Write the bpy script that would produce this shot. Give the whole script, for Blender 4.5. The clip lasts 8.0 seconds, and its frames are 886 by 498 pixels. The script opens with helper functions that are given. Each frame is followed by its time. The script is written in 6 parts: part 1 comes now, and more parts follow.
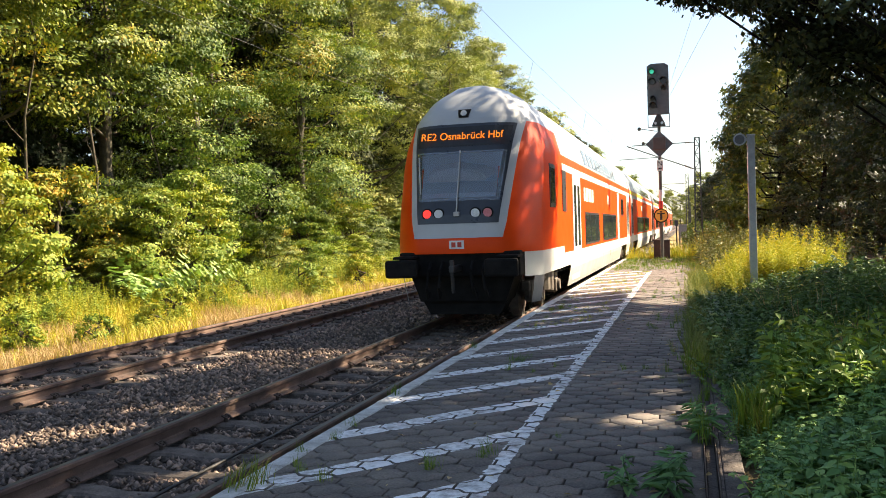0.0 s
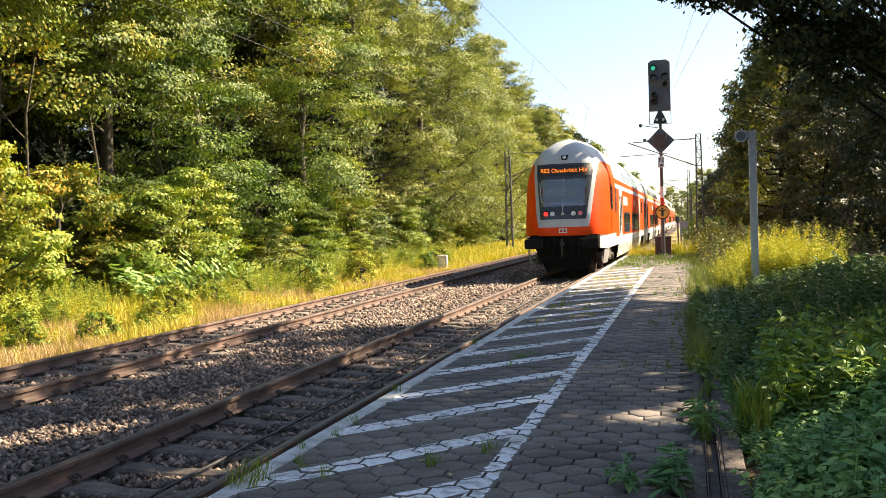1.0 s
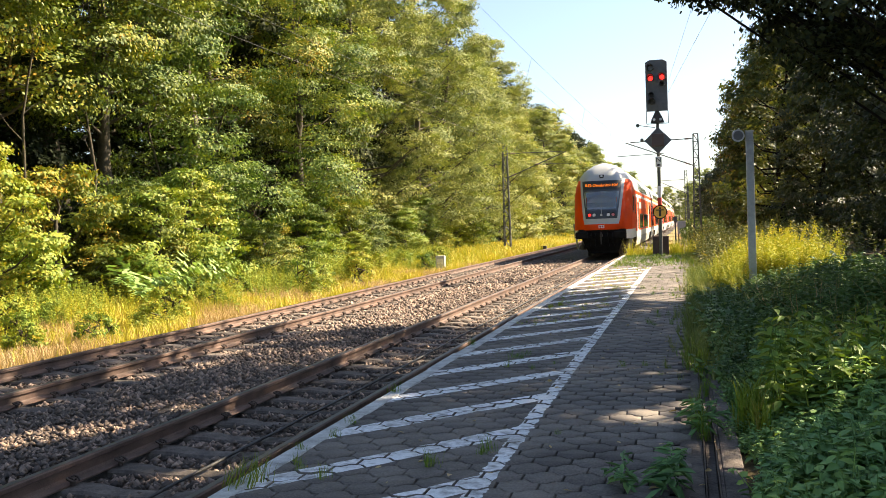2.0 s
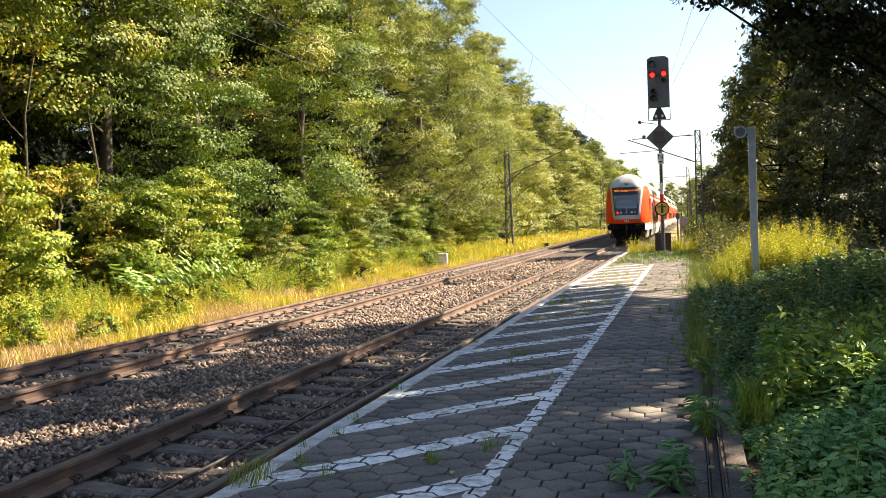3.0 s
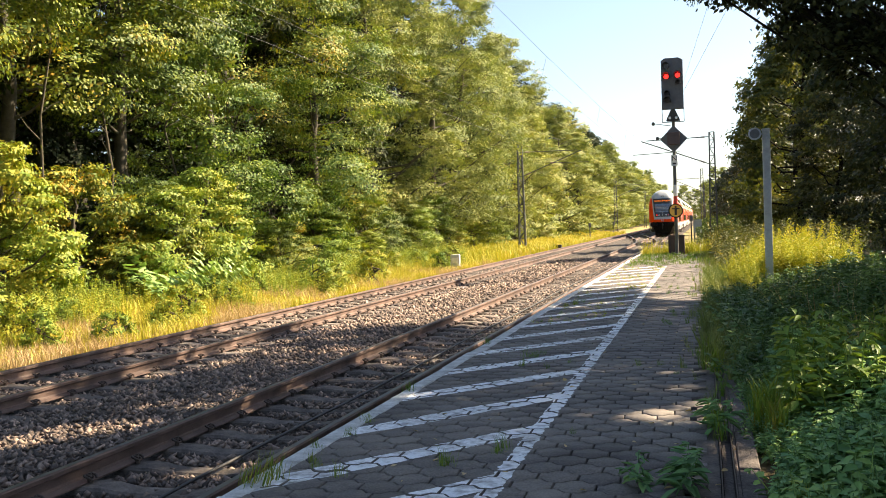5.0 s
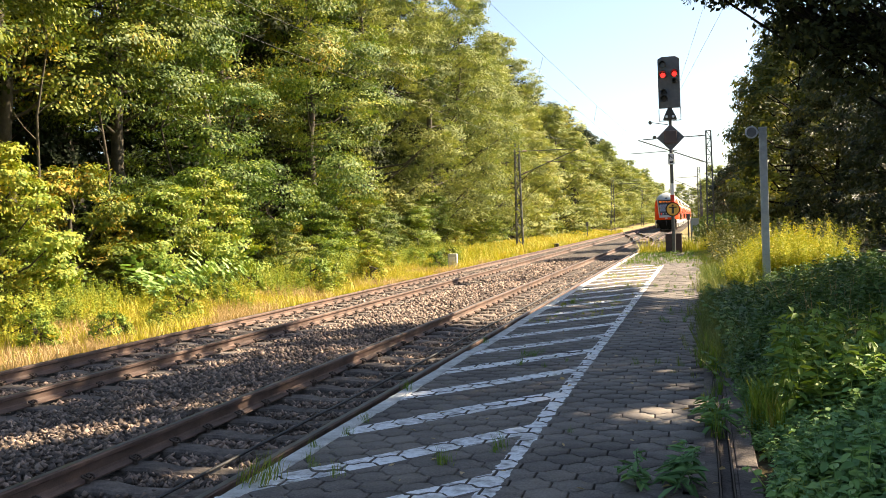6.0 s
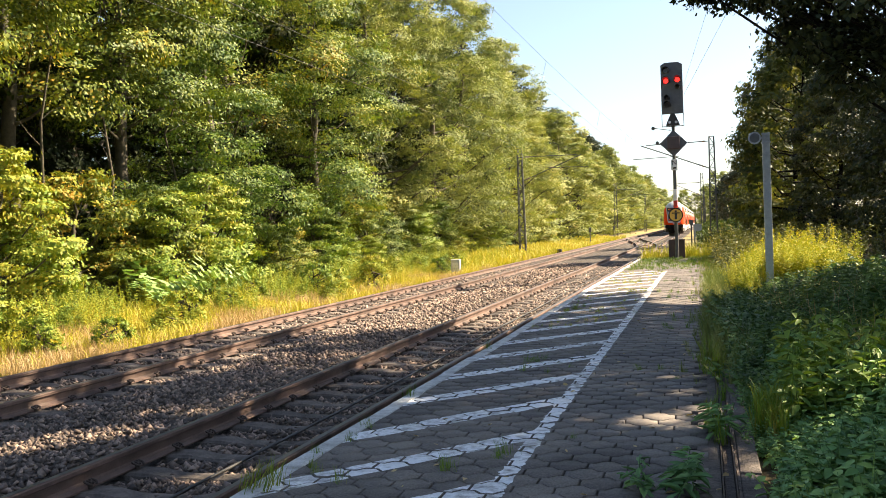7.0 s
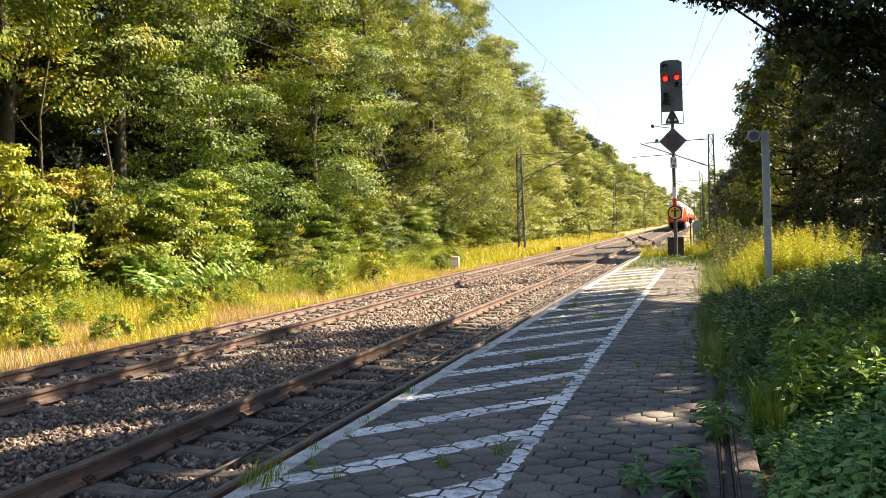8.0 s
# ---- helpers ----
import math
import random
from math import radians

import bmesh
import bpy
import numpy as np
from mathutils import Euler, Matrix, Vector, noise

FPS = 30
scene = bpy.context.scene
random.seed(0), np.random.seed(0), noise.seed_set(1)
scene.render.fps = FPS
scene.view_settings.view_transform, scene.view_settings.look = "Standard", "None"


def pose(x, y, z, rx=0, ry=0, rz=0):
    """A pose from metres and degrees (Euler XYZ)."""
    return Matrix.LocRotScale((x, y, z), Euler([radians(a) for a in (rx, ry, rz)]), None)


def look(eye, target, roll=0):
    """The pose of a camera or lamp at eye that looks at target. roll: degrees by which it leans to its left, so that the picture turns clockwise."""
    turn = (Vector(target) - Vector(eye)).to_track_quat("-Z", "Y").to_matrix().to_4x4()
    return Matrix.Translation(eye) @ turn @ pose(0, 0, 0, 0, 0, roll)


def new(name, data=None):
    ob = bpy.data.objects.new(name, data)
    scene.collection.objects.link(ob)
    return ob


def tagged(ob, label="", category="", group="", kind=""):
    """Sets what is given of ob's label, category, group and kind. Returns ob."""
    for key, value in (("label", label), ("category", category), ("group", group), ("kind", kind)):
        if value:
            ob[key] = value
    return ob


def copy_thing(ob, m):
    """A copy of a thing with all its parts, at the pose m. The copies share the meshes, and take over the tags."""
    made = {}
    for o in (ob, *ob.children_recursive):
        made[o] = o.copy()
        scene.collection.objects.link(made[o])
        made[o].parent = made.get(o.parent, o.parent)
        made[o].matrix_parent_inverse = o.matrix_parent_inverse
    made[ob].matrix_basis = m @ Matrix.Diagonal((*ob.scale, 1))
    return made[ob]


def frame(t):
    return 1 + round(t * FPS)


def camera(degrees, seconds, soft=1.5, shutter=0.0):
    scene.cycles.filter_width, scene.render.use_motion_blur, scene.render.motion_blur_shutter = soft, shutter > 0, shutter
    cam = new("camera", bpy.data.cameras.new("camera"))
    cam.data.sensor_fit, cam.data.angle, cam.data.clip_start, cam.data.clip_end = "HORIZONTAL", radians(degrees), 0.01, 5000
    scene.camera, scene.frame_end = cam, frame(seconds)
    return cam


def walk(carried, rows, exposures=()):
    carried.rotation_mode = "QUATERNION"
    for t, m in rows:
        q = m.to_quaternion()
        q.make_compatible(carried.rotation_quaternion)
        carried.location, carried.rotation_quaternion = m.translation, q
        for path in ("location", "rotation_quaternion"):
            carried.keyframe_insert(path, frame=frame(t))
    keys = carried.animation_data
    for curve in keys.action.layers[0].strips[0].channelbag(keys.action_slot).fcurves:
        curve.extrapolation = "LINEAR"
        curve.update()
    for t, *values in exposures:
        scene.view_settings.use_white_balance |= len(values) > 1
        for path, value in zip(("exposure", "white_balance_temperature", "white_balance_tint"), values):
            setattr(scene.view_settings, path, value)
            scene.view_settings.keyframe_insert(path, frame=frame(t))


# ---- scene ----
# World: +y along the rails, z = 0 at the rail head, x = 0 in the middle of the track beside the platform.
EYE = (4.0226, 0.0, 1.7569)
cam = camera(52.24, 8.0, soft=0.7)


def aim(yaw, pitch, roll):
    return pose(*EYE, 90 + pitch, roll, yaw)


walk(cam, [
    (0.0, aim(15.255, -1.293, 1.758)),
    (0.5, aim(15.282, -1.465, 1.806)),
    (1.0, aim(15.332, -1.490, 1.813)),
    (1.5, aim(15.233, -1.415, 1.903)),
    (3.0, aim(15.319, -1.620, 2.183)),
    (3.5, aim(15.736, -1.437, 2.065)),
    (4.0, aim(15.969, -1.607, 1.971)),
    (4.5, aim(16.174, -1.489, 1.954)),
    (6.0, aim(15.952, -1.564, 2.157)),
    (6.5, aim(15.995, -1.372, 2.194)),
    (7.0, aim(16.137, -1.202, 2.127)),
    (7.5, aim(16.226, -1.515, 2.139)),
    (8.0, aim(16.080, -1.382, 1.978)),
])

# ---- light ----
SUN_AZ, SUN_EL = 37.0, 40.0      # degrees from +x towards +y, and above the horizon
to_sun = Vector((math.cos(radians(SUN_EL)) * math.cos(radians(SUN_AZ)),
                 math.cos(radians(SUN_EL)) * math.sin(radians(SUN_AZ)), math.sin(radians(SUN_EL))))
world = bpy.data.worlds.new("sky")
scene.world = world
world.use_nodes = True
wn = world.node_tree.nodes
sky = wn.new("ShaderNodeTexSky")
sky.sky_type, sky.sun_disc = "NISHITA", False
sky.sun_elevation, sky.sun_rotation = radians(SUN_EL), math.atan2(to_sun.x, to_sun.y)
sky.air_density, sky.dust_density = 1.0, 1.0
wn["Background"].inputs["Strength"].default_value = 0.055
haze = wn.new("ShaderNodeHueSaturation")
haze.inputs["Saturation"].default_value = 0.92
world.node_tree.links.new(sky.outputs[0], haze.inputs["Color"])
world.node_tree.links.new(haze.outputs[0], wn["Background"].inputs["Color"])
sun = new("sun", bpy.data.lights.new("sun", "SUN"))
sun.data.energy, sun.data.angle, sun.data.color = 5.0, radians(0.5), (1.0, 0.825, 0.59)
sun.matrix_world = look(to_sun * 100, (0, 0, 0))
scene.view_settings.exposure = 2.02

# ---- materials ----


def set_in(node, name, value):
    if name in node.inputs:
        node.inputs[name].default_value = value


def nodes_of(name):
    m = bpy.data.materials.new(name)
    m.use_nodes = True
    nt = m.node_tree
    return m, nt, nt.nodes["Principled BSDF"]


def math_node(nt, op, a, b=None, c=None):
    n = nt.nodes.new("ShaderNodeMath")
    n.operation = op
    for k, v in enumerate((a, b, c)):
        if v is None:
            continue
        if isinstance(v, (int, float)):
            n.inputs[k].default_value = v
        else:
            nt.links.new(v, n.inputs[k])
    return n.outputs[0]


def mix_node(nt, fac, a, b, blend="MIX"):
    n = nt.nodes.new("ShaderNodeMix")
    n.data_type, n.blend_type = "RGBA", blend
    for k, v in ((0, fac), (6, a), (7, b)):
        if isinstance(v, (int, float)):
            n.inputs[k].default_value = v
        elif isinstance(v, (tuple, list)):
            n.inputs[k].default_value = (*v, 1) if len(v) == 3 else v
        else:
            nt.links.new(v, n.inputs[k])
    return n.outputs[2]


def noise_node(nt, scale, detail=4, vec=None, rough=0.6):
    n = nt.nodes.new("ShaderNodeTexNoise")
    n.inputs["Scale"].default_value, n.inputs["Detail"].default_value = scale, detail
    n.inputs["Roughness"].default_value = rough
    if vec is not None:
        nt.links.new(vec, n.inputs["Vector"])
    return n.outputs[0]


def ramp_node(nt, fac, stops):
    n = nt.nodes.new("ShaderNodeValToRGB")
    el = n.color_ramp.elements
    while len(el) < len(stops):
        el.new(0.5)
    for e, (p, c) in zip(el, stops):
        e.position, e.color = p, (*c, 1) if len(c) == 3 else c
    nt.links.new(fac, n.inputs[0])
    return n.outputs[0]


def coords(nt, world_space=False):
    if world_space:
        return nt.nodes.new("ShaderNodeNewGeometry").outputs["Position"]
    return nt.nodes.new("ShaderNodeTexCoord").outputs["Object"]


def bump_to(nt, bsdf, height, strength, dist=0.01):
    n = nt.nodes.new("ShaderNodeBump")
    n.inputs["Strength"].default_value, n.inputs["Distance"].default_value = strength, dist
    nt.links.new(height, n.inputs["Height"])
    nt.links.new(n.outputs[0], bsdf.inputs["Normal"])


def surface(name, c1, c2, scale=4.0, rough=0.6, metal=0.0, bump=0.2, fine=60.0, vary=0.0, coat=0.0, dist=0.004, world_space=False, spec=0.5):
    """A surface between two colours in large stains, with fine grain, uneven gloss and relief."""
    m, nt, b = nodes_of(name)
    v = coords(nt, world_space)
    big, small = noise_node(nt, scale, 5, v), noise_node(nt, fine, 3, v)
    f = math_node(nt, "ADD", math_node(nt, "MULTIPLY", big, 0.7), math_node(nt, "MULTIPLY", small, 0.3))
    col = ramp_node(nt, f, [(0.32, c1), (0.68, c2)])
    if vary:
        r = nt.nodes.new("ShaderNodeObjectInfo").outputs["Random"]
        k = math_node(nt, "ADD", math_node(nt, "MULTIPLY", r, 2 * vary), 1 - vary)
        cc = nt.nodes.new("ShaderNodeCombineColor")
        for i in range(3):
            nt.links.new(k, cc.inputs[i])
        col = mix_node(nt, 1.0, col, cc.outputs[0], "MULTIPLY")
    nt.links.new(col, b.inputs["Base Color"])
    nt.links.new(math_node(nt, "ADD", math_node(nt, "MULTIPLY", big, 0.2), rough - 0.1), b.inputs["Roughness"])
    set_in(b, "Metallic", metal)
    set_in(b, "Specular IOR Level", spec)
    set_in(b, "Coat Weight", coat)
    set_in(b, "Coat Roughness", 0.08)
    if bump:
        bump_to(nt, b, small, bump, dist)
    return m


def leafy(name, stops, rough=0.55, through_light=0.24, patch=0.35, spread=0.5):
    """Leaves: colours spread leaf by leaf and in patches, with light coming through them."""
    m, nt, b = nodes_of(name)
    g = nt.nodes.new("ShaderNodeNewGeometry")
    info = nt.nodes.new("ShaderNodeObjectInfo").outputs["Random"]
    n = noise_node(nt, patch, 3, g.outputs["Position"])
    f = math_node(nt, "MULTIPLY", g.outputs["Random Per Island"], spread)
    f = math_node(nt, "ADD", f, math_node(nt, "MULTIPLY", math_node(nt, "SUBTRACT", n, 0.5), 1.3))
    f = math_node(nt, "ADD", f, math_node(nt, "MULTIPLY", info, 0.28))
    f = math_node(nt, "ADD", f, 0.12)
    col = ramp_node(nt, f, stops)
    nt.links.new(col, b.inputs["Base Color"])
    b.inputs["Roughness"].default_value = rough
    set_in(b, "Specular IOR Level", 0.5 - 0.4 * rough)
    t = nt.nodes.new("ShaderNodeBsdfTranslucent")
    nt.links.new(mix_node(nt, 1.0, col, (1.0, 1.0, 0.45), "MULTIPLY"), t.inputs["Color"])
    mx = nt.nodes.new("ShaderNodeMixShader")
    mx.inputs[0].default_value = through_light
    nt.links.new(b.outputs[0], mx.inputs[1])
    nt.links.new(t.outputs[0], mx.inputs[2])
    nt.links.new(mx.outputs[0], nt.nodes["Material Output"].inputs["Surface"])
    return m


def glowing(name, colour, strength):
    m, nt, b = nodes_of(name)
    b.inputs["Base Color"].default_value = (*colour, 1)
    b.inputs["Emission Color"].default_value = (*colour, 1)
    b.inputs["Emission Strength"].default_value = strength
    return m


def glassy(name, tint, clear=0.5, ior=1.45):
    m, nt, b = nodes_of(name)
    b.inputs["Base Color"].default_value = (*tint, 1)
    b.inputs["Roughness"].default_value = 0.03
    set_in(b, "Transmission Weight", clear)
    set_in(b, "IOR", ior)
    return m


def island_stone(name, stops):
    m, nt, b = nodes_of(name)
    g = nt.nodes.new("ShaderNodeNewGeometry")
    n = noise_node(nt, 40, 3, g.outputs["Position"])
    big = noise_node(nt, 0.5, 2, g.outputs["Position"])
    f = math_node(nt, "ADD", math_node(nt, "MULTIPLY", g.outputs["Random Per Island"], 0.6), math_node(nt, "MULTIPLY", n, 0.25))
    f = math_node(nt, "ADD", f, math_node(nt, "MULTIPLY", math_node(nt, "SUBTRACT", big, 0.4), 0.5))
    nt.links.new(ramp_node(nt, f, stops), b.inputs["Base Color"])
    b.inputs["Roughness"].default_value = 0.85
    bump_to(nt, b, n, 0.4, 0.006)
    return m


def paver_material():
    """Dark clay-grey pavers with worn white hatching and a white line painted over them."""
    m, nt, b = nodes_of("paver")
    g = nt.nodes.new("ShaderNodeNewGeometry")
    pos = g.outputs["Position"]
    sep = nt.nodes.new("ShaderNodeSeparateXYZ")
    nt.links.new(pos, sep.inputs[0])
    x, y = sep.outputs[0], sep.outputs[1]
    grain, stain, wear = noise_node(nt, 90, 4, pos), noise_node(nt, 1.3, 4, pos), noise_node(nt, 14, 5, pos)
    r = nt.nodes.new("ShaderNodeObjectInfo").outputs["Random"]
    f = math_node(nt, "ADD", math_node(nt, "MULTIPLY", grain, 0.45), math_node(nt, "MULTIPLY", stain, 0.45))
    f = math_node(nt, "ADD", f, math_node(nt, "MULTIPLY", g.outputs["Random Per Island"], 0.12))
    f = math_node(nt, "ADD", f, math_node(nt, "MULTIPLY", r, 0.08))
    base = ramp_node(nt, f, [(0.34, (0.035, 0.030, 0.027)), (0.52, (0.105, 0.09, 0.081)), (0.70, (0.23, 0.20, 0.17))])
    jit = math_node(nt, "MULTIPLY", math_node(nt, "SUBTRACT", noise_node(nt, 5, 3, pos), 0.5), 0.06)
    s = math_node(nt, "SUBTRACT", y, math_node(nt, "MULTIPLY", math_node(nt, "SUBTRACT", x, 1.75), 1.18))
    s = math_node(nt, "DIVIDE", math_node(nt, "SUBTRACT", s, 4.26), 1.165)
    s = math_node(nt, "SUBTRACT", math_node(nt, "FRACT", math_node(nt, "ADD", s, 0.5)), 0.5)
    s = math_node(nt, "ADD", math_node(nt, "MULTIPLY", math_node(nt, "ABSOLUTE", s), 1.165), jit)
    hatch = math_node(nt, "LESS_THAN", s, 0.155)
    hatch = math_node(nt, "MULTIPLY", hatch, math_node(nt, "LESS_THAN", x, 2.93))
    off = math_node(nt, "ADD", math_node(nt, "ABSOLUTE", math_node(nt, "SUBTRACT", x, 2.965)), math_node(nt, "MULTIPLY", math_node(nt, "SUBTRACT", wear, 0.5), 0.07))
    line = math_node(nt, "LESS_THAN", off, 0.050)
    paint = math_node(nt, "MAXIMUM", hatch, line)
    worn = ramp_node(nt, math_node(nt, "ADD", math_node(nt, "MULTIPLY", wear, 0.6), math_node(nt, "MULTIPLY", stain, 0.4)),
                     [(0.47, (1, 1, 1)), (0.65, (0.15, 0.15, 0.15))])
    paint = math_node(nt, "MULTIPLY", math_node(nt, "MULTIPLY", paint, worn), math_node(nt, "LESS_THAN", y, 25.2))
    flat = nt.nodes.new("ShaderNodeSeparateXYZ")          # the paint has worn off the chamfered edges
    nt.links.new(g.outputs["True Normal"], flat.inputs[0])
    paint = math_node(nt, "MULTIPLY", paint, math_node(nt, "GREATER_THAN", flat.outputs[2], 0.97))
    white = ramp_node(nt, grain, [(0.3, (0.72, 0.73, 0.74)), (0.7, (0.88, 0.88, 0.88))])
    nt.links.new(mix_node(nt, paint, base, white), b.inputs["Base Color"])
    b.inputs["Roughness"].default_value = 0.78
    bump_to(nt, b, grain, 0.35, 0.004)
    return m


def ground_material():
    """Dry grassland soil on the verge, dark leaf litter under the trees on both sides."""
    m, nt, b = nodes_of("meadow")
    pos = coords(nt, True)
    sep = nt.nodes.new("ShaderNodeSeparateXYZ")
    nt.links.new(pos, sep.inputs[0])
    big, small = noise_node(nt, 0.35, 5, pos), noise_node(nt, 18, 3, pos)
    f = math_node(nt, "ADD", math_node(nt, "MULTIPLY", big, 0.7), math_node(nt, "MULTIPLY", small, 0.3))
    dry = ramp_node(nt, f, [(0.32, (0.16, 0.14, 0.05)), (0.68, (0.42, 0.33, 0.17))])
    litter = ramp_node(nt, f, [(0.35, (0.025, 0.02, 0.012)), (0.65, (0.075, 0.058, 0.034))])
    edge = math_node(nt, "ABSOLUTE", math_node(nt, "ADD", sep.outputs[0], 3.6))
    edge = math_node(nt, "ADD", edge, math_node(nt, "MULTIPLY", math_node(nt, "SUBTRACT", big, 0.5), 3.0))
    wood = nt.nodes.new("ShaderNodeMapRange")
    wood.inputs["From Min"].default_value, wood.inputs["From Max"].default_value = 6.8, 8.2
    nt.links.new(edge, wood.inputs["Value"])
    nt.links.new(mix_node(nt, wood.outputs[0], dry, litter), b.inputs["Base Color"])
    b.inputs["Roughness"].default_value = 0.95
    set_in(b, "Specular IOR Level", 0.1)
    bump_to(nt, b, small, 0.6, 0.04)
    return m


M = {}
M["paver"] = paver_material()
M["joint_soil"] = surface("joint_soil", (0.015, 0.013, 0.010), (0.035, 0.03, 0.02), 6, 0.95, bump=0.5)
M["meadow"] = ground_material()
M["ballast_bed"] = surface("ballast_bed", (0.03, 0.024, 0.02), (0.11, 0.086, 0.068), 5, 0.9, bump=1.0, fine=22, dist=0.06)
M["stone"] = island_stone("stone", [(0.1, (0.05, 0.04, 0.034)), (0.5, (0.17, 0.127, 0.102)), (0.9, (0.52, 0.375, 0.285))])
M["sleeper"] = surface("sleeper", (0.035, 0.028, 0.024), (0.20, 0.165, 0.14), 6.0, 0.9, bump=0.9, fine=45, vary=0.3, dist=0.012)
M["rust"] = surface("rust", (0.030, 0.021, 0.018), (0.23, 0.145, 0.112), 2.2, 0.75, bump=0.4, fine=90)
M["rail_top"] = surface("rail_top", (0.08, 0.07, 0.066), (0.16, 0.145, 0.135), 5, 0.5, metal=0.35, bump=0.1)
M["clip"] = surface("clip", (0.05, 0.035, 0.03), (0.11, 0.08, 0.06), 20, 0.7, metal=0.3)
M["rubber"] = surface("rubber", (0.02, 0.02, 0.02), (0.045, 0.045, 0.045), 8, 0.6)
M["concrete"] = surface("concrete", (0.22, 0.205, 0.18), (0.42, 0.39, 0.34), 3, 0.9, bump=0.4, fine=70)
M["coping"] = surface("coping", (0.25, 0.24, 0.22), (0.72, 0.72, 0.70), 7, 0.85, bump=0.4, fine=70, world_space=True)
M["galvanised"] = surface("galvanised", (0.26, 0.28, 0.31), (0.40, 0.43, 0.47), 12, 0.5, metal=0.5, bump=0.1)
M["mast_steel"] = surface("mast_steel", (0.055, 0.06, 0.055), (0.12, 0.125, 0.115), 9, 0.65, metal=0.1, bump=0.15)
M["signal_grey"] = surface("signal_grey", (0.07, 0.078, 0.092), (0.12, 0.13, 0.148), 7, 0.55, bump=0.15)
M["signal_black"] = surface("signal_black", (0.012, 0.012, 0.013), (0.03, 0.03, 0.03), 7, 0.5)
M["plate_brown"] = surface("plate_brown", (0.05, 0.035, 0.035), (0.09, 0.06, 0.06), 7, 0.5)
M["sign_white"] = surface("sign_white", (0.62, 0.62, 0.60), (0.8, 0.8, 0.78), 9, 0.5)
M["sign_red"] = surface("sign_red", (0.45, 0.03, 0.02), (0.6, 0.05, 0.03), 9, 0.5)
M["sign_yellow"] = surface("sign_yellow", (0.72, 0.42, 0.05), (0.85, 0.52, 0.09), 9, 0.5)
M["box_dark"] = surface("box_dark", (0.035, 0.02, 0.018), (0.07, 0.045, 0.04), 6, 0.7)
M["cabinet_grey"] = surface("cabinet_grey", (0.42, 0.42, 0.41), (0.58, 0.58, 0.57), 5, 0.6)
M["lamp_red"] = glowing("lamp_red", (1.0, 0.02, 0.015), 0.9)
M["lamp_green"] = glowing("lamp_green", (0.03, 0.35, 0.22), 0.35)
M["wire"] = surface("wire", (0.10, 0.10, 0.10), (0.16, 0.16, 0.16), 9, 0.7, metal=0.0, bump=0)
M["insulator"] = surface("insulator", (0.10, 0.05, 0.03), (0.18, 0.09, 0.06), 9, 0.3)
# train
M["train_red"] = surface("train_red", (0.74, 0.052, 0.001), (0.82, 0.072, 0.002), 2.0, 0.42, bump=0.03, fine=30, spec=0.15, coat=0.05, dist=0.002)
M["train_grey"] = surface("train_grey", (0.40, 0.42, 0.43), (0.50, 0.51, 0.52), 1.4, 0.45, bump=0.03, coat=0.2)
M["train_white"] = surface("train_white", (0.70, 0.70, 0.68), (0.80, 0.80, 0.78), 2.0, 0.42, bump=0.03, coat=0.2)
M["train_skirt"] = surface("train_skirt", (0.30, 0.30, 0.29), (0.46, 0.46, 0.45), 1.5, 0.55, bump=0.05)
M["train_black"] = surface("train_black", (0.008, 0.008, 0.008), (0.020, 0.019, 0.019), 5, 0.85, bump=0.1, spec=0.08)
M["train_panel"] = surface("train_panel", (0.03, 0.035, 0.045), (0.05, 0.055, 0.065), 5, 0.3, bump=0.02)
M["train_yellow"] = surface("train_yellow", (0.85, 0.55, 0.03), (0.9, 0.6, 0.05), 5, 0.4, bump=0)
# bright pale blue puts the windscreen's sky reflection into the cab's colour
M["cab_inside"] = surface("cab_inside", (0.62, 0.76, 0.92), (0.70, 0.82, 0.95), 3, 0.8, bump=0)
M["desk_hood"] = surface("desk_hood", (0.6, 0.62, 0.63), (0.75, 0.76, 0.77), 3, 0.7, bump=0)
M["glass"] = glassy("glass", (0.80, 0.88, 0.95), 0.9, 2.1)
M["window_dark"] = glassy("window_dark", (0.03, 0.04, 0.045), 0.0)
M["led"] = glowing("led", (1.0, 0.22, 0.008), 0.34)
M["tail_red"] = glowing("tail_red", (0.9, 0.04, 0.03), 0.3)
M["cover_dark"] = surface("cover_dark", (0.02, 0.02, 0.022), (0.035, 0.035, 0.04), 9, 0.25, bump=0)
M["lens"] = surface("lens", (0.5, 0.55, 0.6), (0.7, 0.75, 0.8), 40, 0.15, bump=0)
M["lens_pink"] = surface("lens_pink", (0.5, 0.12, 0.16), (0.65, 0.2, 0.25), 40, 0.2, bump=0)
M["bogie"] = surface("bogie", (0.07, 0.058, 0.048), (0.20, 0.17, 0.14), 6, 0.75, bump=0.3)
# plants
M["bark"] = surface("bark", (0.035, 0.03, 0.022), (0.11, 0.095, 0.065), 6, 0.95, bump=0.8, fine=40, dist=0.02)
# darker copy of the bark: shade put into the colour so limbs vanish
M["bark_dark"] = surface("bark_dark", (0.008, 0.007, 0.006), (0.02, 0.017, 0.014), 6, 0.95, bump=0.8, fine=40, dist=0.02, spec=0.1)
M["leaf_broad"] = leafy("leaf_broad", [(0.0, (0.026, 0.058, 0.02)), (0.4, (0.10, 0.15, 0.03)), (0.75, (0.24, 0.27, 0.035)), (1.0, (0.44, 0.27, 0.03))])
M["leaf_mid"] = leafy("leaf_mid", [(0.0, (0.034, 0.08, 0.026)), (0.4, (0.12, 0.19, 0.04)), (0.75, (0.28, 0.32, 0.045)), (1.0, (0.42, 0.35, 0.05))])
